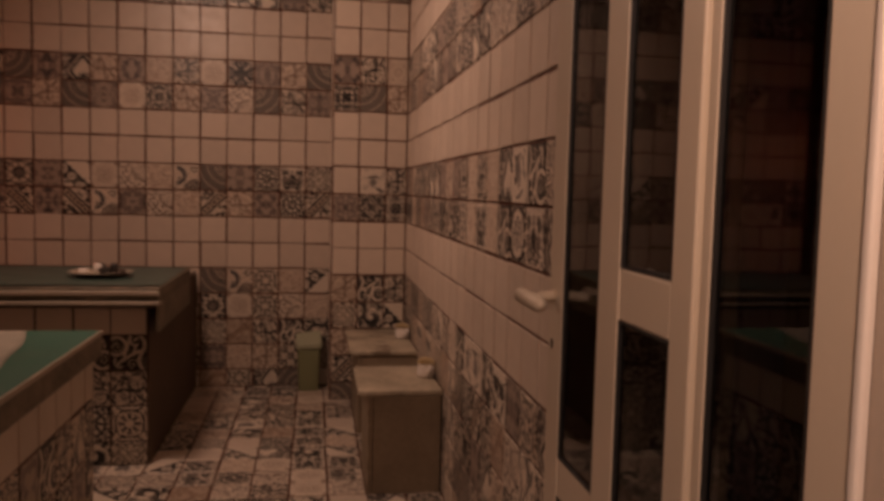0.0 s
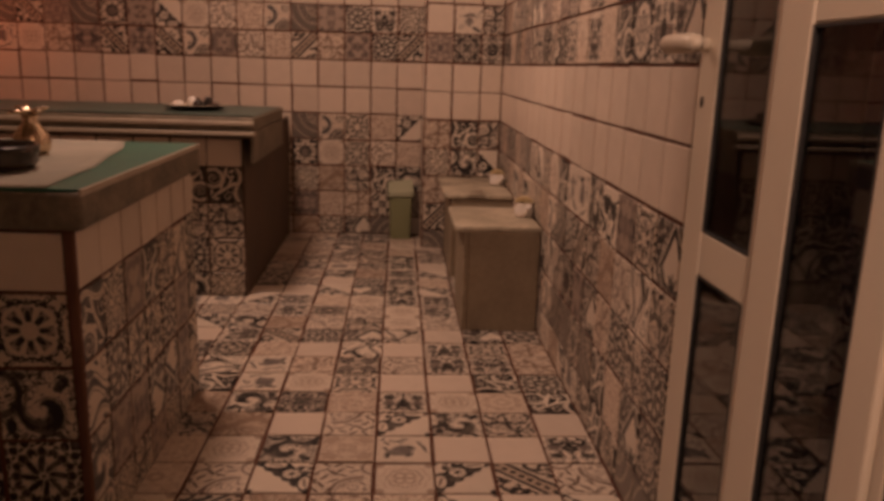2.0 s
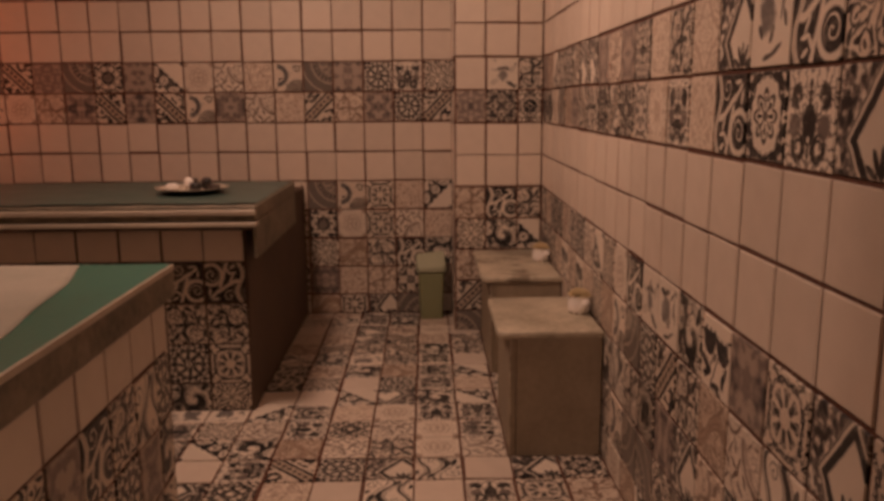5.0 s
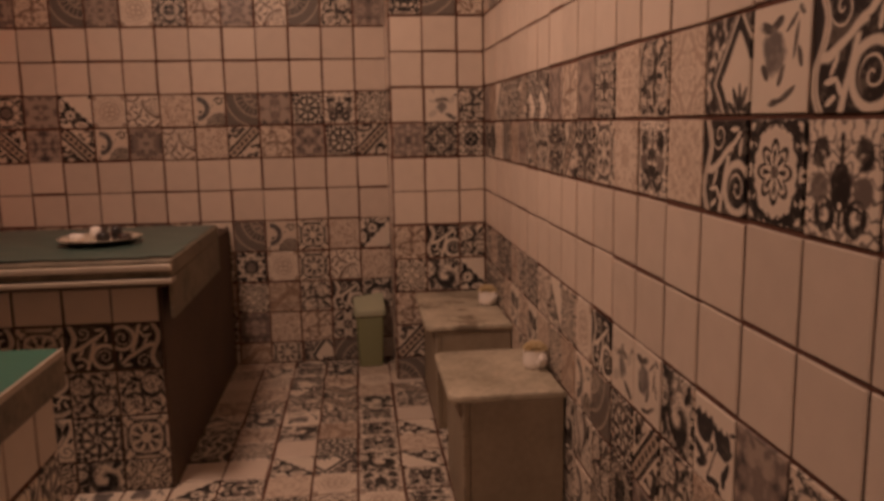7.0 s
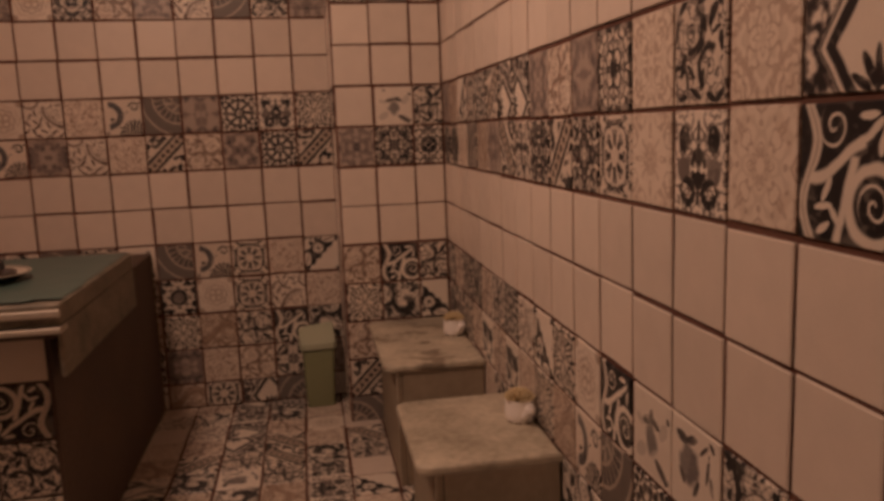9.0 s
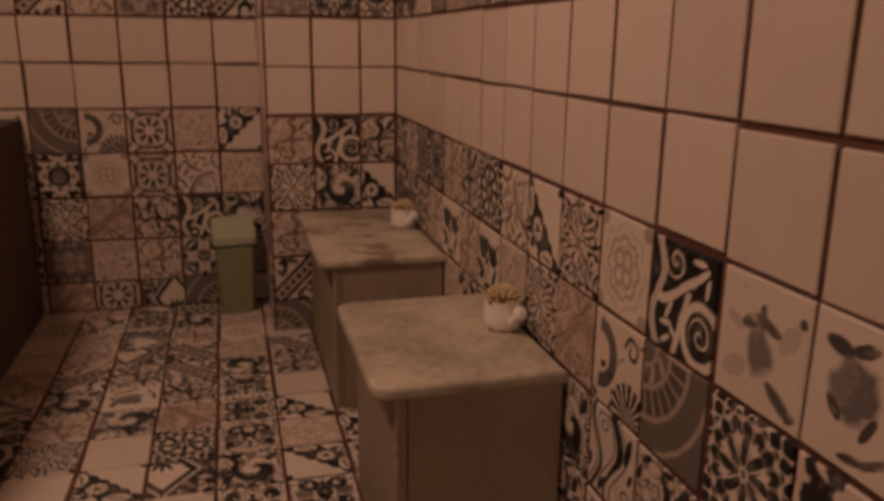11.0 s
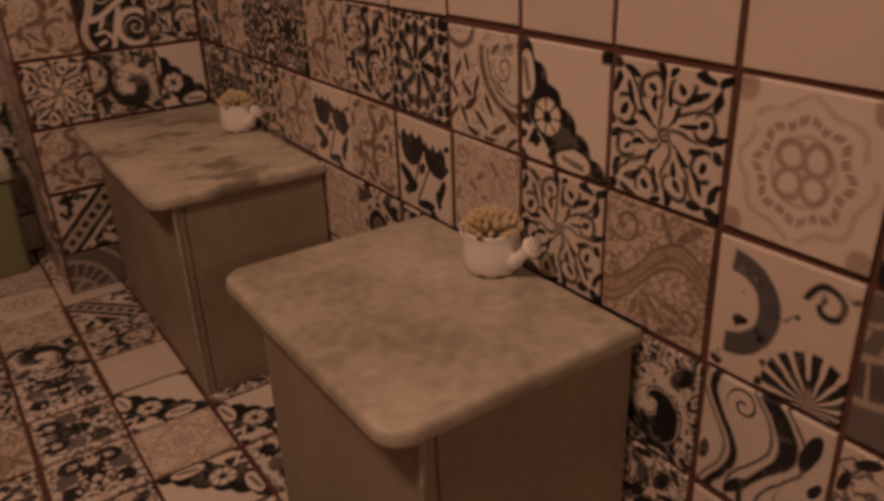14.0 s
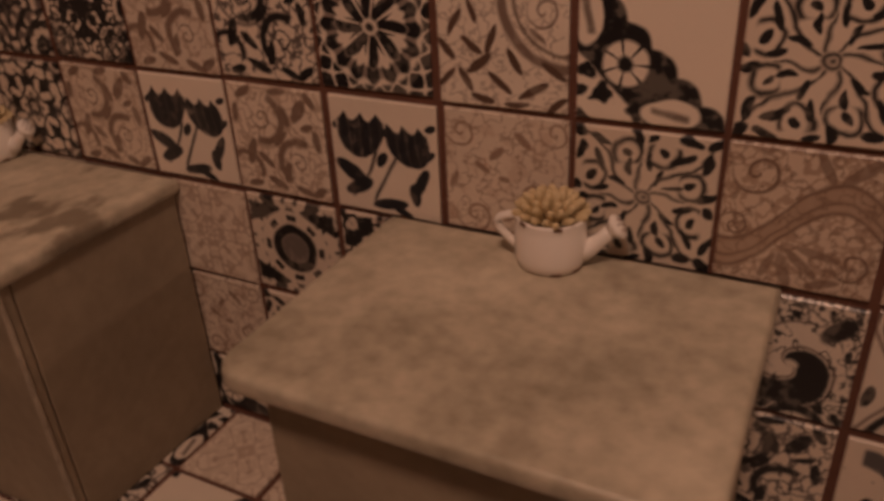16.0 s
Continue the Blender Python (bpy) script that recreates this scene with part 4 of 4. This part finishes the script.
def watering_can(at, turned, label):
    c = thing("watering_can_planter", label, "planter", "watering-can planters", at=at)
    body = [(0, 0.0), (0.040, 0.0), (0.046, 0.004), (0.0495, 0.016), (0.0505, 0.034), (0.0490, 0.056), (0.0475, 0.068), (0.0488, 0.073), (0.0478, 0.077), (0.0440, 0.075), (0.0430, 0.066), (0.0425, 0.056), (0, 0.056)]
    part("pot", lathe(body, 40), CERAMIC, c, "white glazed pot", True)
    part("soil", lathe([(0, 0.0565), (0.0424, 0.0565), (0.0424, 0.062), (0.02, 0.066), (0, 0.067)], 24), SOIL, c, smooth=True)
    for k in range(5):
        a = 0.9 + 1.05 * k
        part("worn_patch", box(-0.006, 0.006, -0.0012, 0.0012, -0.002, 0.002, 0.0005, 1), CHIP, c, "brown worn patch on the rim").matrix_local = pose(0.0487 * math.cos(a), 0.0487 * math.sin(a), 0.0735, 0, 0, math.degrees(a) + 90)
    for k in range(3):
        a = -1.2 + 0.7 * k
        part("worn_patch", box(-0.007, 0.007, -0.0012, 0.0012, -0.0015, 0.0015, 0.0005, 1), CHIP, c, "brown worn patch at the foot").matrix_local = pose(0.0458 * math.cos(a), 0.0458 * math.sin(a), 0.0045, 0, 0, math.degrees(a) + 90)
    spout = part("spout", tube([(0.040, 0, 0.022), (0.056, 0, 0.032), (0.070, 0, 0.046), (0.082, 0, 0.060)], [0.017, 0.013, 0.010, 0.010], 14), CERAMIC, c, "white spout", True)
    part("rose", lathe([(0, 0), (0.010, 0), (0.016, 0.008), (0.0185, 0.012), (0.017, 0.016), (0, 0.018)], 20), CERAMIC, spout, smooth=True).matrix_local = pose(0.080, 0, 0.058, 0, 52, 0)
    dots = bmesh.new()
    for k in range(7):
        a = k * math.pi / 3
        r = 0.0 if k == 6 else 0.009
        bmesh.ops.create_uvsphere(dots, u_segments=8, v_segments=5, radius=0.0016, matrix=Matrix.Translation((r * math.cos(a), r * math.sin(a), 0.0172)))
    part("rose_holes", dots, CHIP, spout).matrix_local = pose(0.080, 0, 0.058, 0, 52, 0)
    loop = [(-0.046 - 0.030 * math.sin(math.pi * k / 10), 0, 0.020 + 0.050 * k / 10 + 0.010 * math.sin(math.pi * k / 10)) for k in range(11)]
    part("handle", tube(loop, [0.0058] * 11, 12), CERAMIC, c, "white loop handle", True)
    rng = random.Random(5)
    for layer, (count, out, rise, length) in enumerate(((16, 58, 0.066, 0.036), (14, 42, 0.070, 0.037), (11, 27, 0.072, 0.038), (7, 14, 0.074, 0.038), (3, 4, 0.075, 0.036))):
        for k in range(count):
            leaf_ = tube([(0, 0, 0), (0, 0, length * 0.35), (0, 0.001, length * 0.7), (0, 0.002, length * 0.92), (0, 0.002, length)], [0.0030, 0.0052, 0.0060, 0.0046, 0.0012], 7)
            az = 360 * k / count + layer * 17 + rng.uniform(-6, 6)
            part("leaf", leaf_, SUCCULENT, c, smooth=True).matrix_local = pose(0, 0, rise, 0, 0, az) @ pose(0.004 + 0.0045 * (4 - layer), 0, 0, 0, out + rng.uniform(-5, 5), 0)
    c.matrix_basis = pose(*at, 0, 0, turned)
    return c


watering_can((0.946, 5.005, 0.5482), -82, "small white ceramic watering-can pot holding a cream succulent")
watering_can((0.944, 6.190, 0.5402), -74, "small white ceramic watering-can pot holding a cream succulent")

# ---------------------------------------------------------------- waste bin


def waste_bin():
    b = thing("waste_bin", "olive green plastic waste bin with a pale lid against the tiles", "bin")
    low = slab(-0.085, 0.085, -0.075, 0.075, 0.0, 0.33, (0.02,) * 4, 0.006)
    for v in low.verts:
        k = 0.90 + 0.12 * v.co.z / 0.33
        v.co.x, v.co.y = v.co.x * k, v.co.y * k
    part("body", low, BIN, b, "olive green tapered body", True)
    lid = slab(-0.102, 0.102, -0.088, 0.088, 0.331, 0.375, (0.025,) * 4, 0.008)
    for v in lid.verts:
        if v.co.z > 0.35:
            v.co.z += 0.10 * max(0.0, (v.co.y + 0.02)) / 0.1 * (0.55 + 2.2 * max(0.0, v.co.x))
            v.co.x *= 0.96
    part("lid", lid, LID, b, "pale green swing lid", True)
    b.matrix_basis = pose(0.295, 6.94, -0.0, 0, 0, 4)


waste_bin()

# ---------------------------------------------------------------- things on the counters


def serving_plate():
    p = thing("serving_plate", "black round plate with small dark and white cups on green oilcloth", "plate")
    part("plate", lathe([(0, 0.004), (0.11, 0.004), (0.12, 0.0), (0.135, 0.004), (0.178, 0.024), (0.183, 0.029), (0.176, 0.029), (0.13, 0.011), (0, 0.009)], 44, 0.95), BLACK, p, "black plate", True)
    part("lining", lathe([(0, 0.0096), (0.13, 0.0116), (0.172, 0.0283), (0.1715, 0.0292), (0.129, 0.0126), (0, 0.0106)], 44, 0.95), STRIP, p, "pale inside of the plate", True)
    part("rim", lathe([(0.180, 0.0285), (0.184, 0.0295), (0.182, 0.032), (0.177, 0.031), (0.180, 0.0285)], 44, 0.95), STRIP, p, "pale rim of the plate", True)
    return p


def small_cup(at, r, h, material, label):
    c = mesh_object("small_cup", lathe([(0, 0), (r * 0.75, 0), (r, h * 0.35), (r * 0.92, h * 0.8), (r * 0.55, h), (0, h * 1.02)], 20), material, smooth=True)
    c.location = at
    return tagged(c, label, "cup", "small cups on the plate")


plate = serving_plate()
plate.location = (-0.925, 5.67, 1.0245)
for dx, dy, r, h, mat_, label in ((-0.075, -0.02, 0.030, 0.035, CERAMIC, "small rounded white ceramic cup on a black plate"), (-0.02, 0.02, 0.022, 0.055, CERAMIC, "tall small white ceramic cup on a black plate"),
                                  (0.02, -0.025, 0.026, 0.040, BLACK, "small black lacquered cup on a black plate"), (0.055, 0.015, 0.022, 0.056, BLACK, "tall small black lacquered cup on a black plate"),
                                  (0.09, -0.01, 0.028, 0.030, DARKDISH, "low brown glazed cup on a black plate"), (-0.01, 0.05, 0.022, 0.050, DARKDISH, "small brown glazed cup on a black plate")):
    small_cup((-0.925 + dx * 1.25, 5.67 + dy * 1.3, 1.0352), r * 1.2, h * 1.15, mat_, label)


def gold_vase():
    v = thing("gold_vase", "small polished gold vase with metal petals on a white cloth", "vase", at=(-0.885, 3.44, 1.009))
    part("body", lathe([(0, 0), (0.040, 0), (0.052, 0.012), (0.056, 0.035), (0.048, 0.065), (0.028, 0.090), (0.020, 0.105), (0.026, 0.120), (0.022, 0.121), (0.015, 0.106), (0, 0.10)], 32), GOLD, v, "polished gold body", True)
    rng = random.Random(3)
    for k in range(9):
        blade = tube([(0, 0, 0), (0.02, 0, 0.010), (0.045, 0, 0.016), (0.064, 0, 0.012)], [0.004, 0.011, 0.010, 0.002], 8)
        bmesh.ops.scale(blade, vec=(1, 1, 0.6), verts=blade.verts[:])
        part("petal", blade, GOLD, v, smooth=True).matrix_local = pose(0, 0, 0.122, 0, rng.uniform(-18, 5), 40 * k + rng.uniform(-8, 8))
    v.matrix_basis = pose(-0.885, 3.44, 1.009) @ Matrix.Scale(1.02, 4)
    return v


gold_vase()
dish = thing("round_bowl", "dark brown glazed round bowl on a white cloth", "bowl", at=(-0.85, 3.09, 1.009))
part("bowl", lathe([(0, 0), (0.100, 0), (0.118, 0.006), (0.128, 0.022), (0.126, 0.034), (0.131, 0.048), (0.130, 0.062), (0.122, 0.064), (0.116, 0.052), (0.112, 0.026), (0.095, 0.012), (0, 0.010)], 44), DARKDISH, dish, smooth=True)
part("rim", lathe([(0.1305, 0.0605), (0.1325, 0.063), (0.129, 0.067), (0.1225, 0.0655), (0.1305, 0.0605)], 44), BLACK, dish, "black glazed rim", True)

# ---------------------------------------------------------------- lamps


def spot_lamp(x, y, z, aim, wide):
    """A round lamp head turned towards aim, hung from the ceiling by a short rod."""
    c = thing("unseen_ceiling_lamp", "unseen round white ceiling lamp giving warm light", "lamp", "ceiling lamps", at=(x, y, z))
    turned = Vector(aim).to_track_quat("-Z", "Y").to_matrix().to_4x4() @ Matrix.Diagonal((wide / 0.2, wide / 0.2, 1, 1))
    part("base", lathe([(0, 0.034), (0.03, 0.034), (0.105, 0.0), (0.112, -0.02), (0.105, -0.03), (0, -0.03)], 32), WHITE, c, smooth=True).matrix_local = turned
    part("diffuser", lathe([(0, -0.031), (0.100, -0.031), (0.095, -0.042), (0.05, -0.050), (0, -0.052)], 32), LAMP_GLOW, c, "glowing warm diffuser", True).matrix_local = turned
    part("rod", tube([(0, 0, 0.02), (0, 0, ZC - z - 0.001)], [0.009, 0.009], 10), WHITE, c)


# Both fixtures hang out of view; the entrance one is added for the door.
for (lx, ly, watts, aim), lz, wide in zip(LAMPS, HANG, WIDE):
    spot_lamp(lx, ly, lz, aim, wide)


def rope_light():
    """A glowing rope light bent into an arch on the far side wall, with beaded ripples."""
    r = thing("rope_light", "orange glowing rope light bent into an arch on a wall", "lamp")
    y0, y1, zb, zs = 5.63, 6.53, 1.25, 2.16
    pts = [(XL + 0.05, y1, zb + (zs - zb) * k / 40) for k in range(40)]
    pts += [(XL + 0.05, (y0 + y1) / 2 + (y1 - y0) / 2 * math.cos(math.pi * k / 40), zs + (y1 - y0) / 2 * math.sin(math.pi * k / 40)) for k in range(41)]
    pts += [(XL + 0.05, y0, zs - (zs - zb) * k / 40) for k in range(1, 41)]
    part("rope", tube(pts, [0.032 + (0.007 if k % 2 else -0.004) for k in range(len(pts))], 10), NEON_GLOW, r, "glowing orange rope", True)
    for k in range(0, len(pts), 24):
        x, y, z = pts[k]
        part("clip", box(XL + 0.001, XL + 0.02, y - 0.02, y + 0.02, z - 0.015, z + 0.015, 0.003), WHITE, r)


rope_light()

# ---------------------------------------------------------------- tiles of walls, counters and floor
PICK = random.Random(21)
ROWS_Z = [0.0, R0 - 4 * T] + [R0 + T * k for k in range(-3, 14)] + [ZC]


def band(z):
    """Whether a row of wall tiles whose middle is at z is patterned."""
    k = math.floor((z - R0) / T + 1e-6)
    return k < 0 or k in (2, 3, 6, 7, 10, 11)


def row_of(j):
    return math.floor(((ROWS_Z[j] + ROWS_Z[j + 1]) / 2 - R0) / T + 1e-6)


NAMED = {}   # (column, row) on the side wall: column 0 starts at the joint C0 and counts towards the entrance, row 0 is above the dado
for row, first, names in (
        (-1, -6, ["dark", "dense", "curls", "darkcurls", "daisy", "arcband", "corner", "interlace", "lacework", "strapwork", "pear", "carnation", "boldscroll", "tulip", "patchy", "star", "wheat"]),
        (-2, -6, ["dark", "curls", "tulip", "curls", "tulip", "rose", "interlace", "acanthus", "hook", "chain", "daisy", "stripe", "darkcurls", "acanthus", "arcband", "flame"]),
        (-3, -6, ["curls", "patchy", "faded", "ring", "dark", "rose", "darkcurls", "boldscroll", "flame", "darkcurls", "dense", "patchy", "wheat", "curls"]),
        (-4, -5, ["dark", "rose", "interlace", "scroll", "daisy", "interlace", "darkcurls", "hook", "chain"]),
        (2, 1, ["stripe", "dark", "star", "faded", "vase", "faded", "strapwork", "medallion", "vase", "wheat", "ring", "interlace"]),
        (3, 1, ["curls", "patchy", "dark", "faded", "darkcurls", "faded", "wheat", "carnation", "strapwork", "interlace", "ring"])):
    for k, n in enumerate(names):
        NAMED[(first + k, row)] = n


def side_choice(us, vs):
    def choose(i, j):
        z, y = (vs[j] + vs[j + 1]) / 2, (us[i] + us[i + 1]) / 2
        if not band(z):
            return "plain", 0
        col, row = math.floor((C0 - y) / T + 1e-6), math.floor((z - R0) / T + 1e-6)
        if (col, row) in NAMED:
            return NAMED[(col, row)], 0
        return PICK.choice(MIX), PICK.randrange(4)
    return choose


def banded(vs):
    def choose(i, j):
        if not band((vs[j] + vs[j + 1]) / 2):
            return "plain", 0
        return PICK.choice(MIX), PICK.randrange(4)
    return choose


# side wall: u runs along -y so that the print faces the room
ys = [YP - 0.002] + [C0 - T * k for k in range(-7, 13)] + [2.43]
us = [-y for y in ys]
side_vs = ROWS_Z
lay(wall_side, (XR + THICK, 0, 0), (0, -1, 0), (0, 0, 1), us, side_vs, lambda i, j: side_choice([-u for u in us], side_vs)(i, j), near=lambda u, v: v < 2.2)
xs = [XP + 0.010] + [XP + T * k for k in (1, 2)] + [XR - 0.002]
PIER = {(0, 3): "plain", (1, 3): "pear", (2, 3): "darkcurls", (0, 2): "patchy", (1, 2): "dense", (2, 2): "dark", (0, -1): "curls", (1, -1): "strapwork", (2, -1): "darkcurls", (0, -2): "interlace", (1, -2): "boldscroll", (2, -2): "corner", (0, -3): "curls", (0, -4): "stripe", (0, 6): "dark", (1, 6): "chain", (2, 6): "curls", (0, 7): "patchy", (1, 7): "darkcurls", (2, 7): "faded"}
lay(pier, (0, YP + THICK, 0), (1, 0, 0), (0, 0, 1), xs, ROWS_Z,
    lambda i, j: (PIER[(i, row_of(j))], 0) if (i, row_of(j)) in PIER else banded(ROWS_Z)(i, j))
lay(pier, (XP + THICK, 0, 0), (0, -1, 0), (0, 0, 1), [-YB + 0.002, -YB + 0.07, -YB + 0.27, -YP - 0.004], ROWS_Z, banded(ROWS_Z))
END = {}   # (column, row) on the end wall: column 16 ends at the pier
for row, first, names in (
        (-1, 12, ["chain", "hook", "star", "rose", "corner"]), (-2, 12, ["ring", "lacework", "star", "arcband", "rose"]),
        (-3, 12, ["interlace", "acanthus", "darkcurls", "strapwork", "boldscroll"]), (-4, 12, ["patchy", "rose", "curls", "dark", "patchy"]),
        (3, 3, ["patchy", "chain", "ring", "patchy", "corner", "lacework", "arcband", "rose", "hook", "chain", "patchy", "daisy", "vase", "interlace"]),
        (2, 3, ["curls", "patchy", "stripe", "patchy", "stripe", "hook", "patchy", "arcband", "rose", "stripe", "curls", "patchy", "daisy", "stripe"]),
        (6, 5, ["patchy", "curls", "chain", "patchy", "lacework", "dark", "curls", "patchy", "arcband", "chain", "darkcurls", "patchy"]),
        (7, 5, ["chain", "patchy", "wheat", "curls", "patchy", "rose", "darkcurls", "lacework", "dark", "patchy", "curls", "chain"])):
    for k, n in enumerate(names):
        END[(first + k, row)] = n
xs = [XP + 0.008 - T * k for k in range(17, -1, -1)]
lay(wall_end, (0, YB + THICK, 0), (1, 0, 0), (0, 0, 1), xs, ROWS_Z,
    lambda i, j: (END[(i, row_of(j))], (i + row_of(j)) % 2) if (i, row_of(j)) in END else banded(ROWS_Z)(i, j), near=lambda u, v: u > -2.1 and v < 3.1)
ys = [YN + T * k for k in range(40)]
lay(wall_west, (XL - THICK, 0, 0), (0, 1, 0), (0, 0, 1), ys, ROWS_Z, banded(ROWS_Z), near=lambda u, v: False)

# counters: a cut plain row under the top, patterned rows below
CV = [0.0, 0.14, 0.34, 0.54, 0.74, 0.898]


COUNTER_MIX = ["boldscroll", "darkcurls", "strapwork", "daisy", "wheat", "flame", "star", "patchy", "interlace"]


def counter_choice(i, j):
    return ("plain", 0) if j == 4 else (PICK.choice(COUNTER_MIX), PICK.randrange(4))


part("corner_bead", box(ONE_X - 0.022, ONE_X + 0.001, ONE_Y0 - 0.001, ONE_Y0 + 0.02, 0.0, 0.899, 0.003), GROUT, counter_one, "dark grouted corner")
xs = [ONE_X - 0.022 - T * k for k in range(8, -1, -1)]
lay(counter_one, (0, ONE_Y0 + THICK, 0), (1, 0, 0), (0, 0, 1), xs, CV, counter_choice)
ys = [ONE_Y0 + 0.003] + [ONE_Y0 + 0.17 * k for k in range(1, 7)] + [ONE_Y1]
lay(core_one, (ONE_X - THICK, 0, 0), (0, 1, 0), (0, 0, 1), ys, CV, counter_choice)
xs = [ONE_X - T * k for k in range(8, -1, -1)]
lay(core_one, (0, ONE_Y1 - THICK, 0), (-1, 0, 0), (0, 0, 1), [-x for x in reversed(xs)], CV, counter_choice)
xs = [TWO_X - 0.195 * k for k in range(8, -1, -1)]
lay(counter_two, (0, TWO_Y0 + THICK, 0), (1, 0, 0), (0, 0, 1), xs, CV, counter_choice)

# floor
xs = [XL] + [0.01 + T * k for k in range(-15, 5)] + [XR]
ys = [YN] + [4.326 + T * k for k in range(-25, 14)] + [YB]
FLOORMIX = ["faded", "rose", "plain", "plain", "lacework", "curls", "arcband", "arcband", "dark", "daisy", "boldscroll", "darkcurls", "flame", "stripe", "wheat", "interlace", "star", "vase", "corner", "carnation", "strapwork", "acanthus"]
GAP_MIX = ["vase", "corner", "faded", "boldscroll", "faded"]   # between the two tables
lay(floor, (0, 0, -THICK), (1, 0, 0), (0, 1, 0), xs, ys, lambda i, j: (PICK.choice(GAP_MIX if xs[i] > 0.1 and 5.0 < ys[j] < 5.8 else FLOORMIX), PICK.randrange(4)), near=lambda u, v: u > -0.8 and v > 1.9)
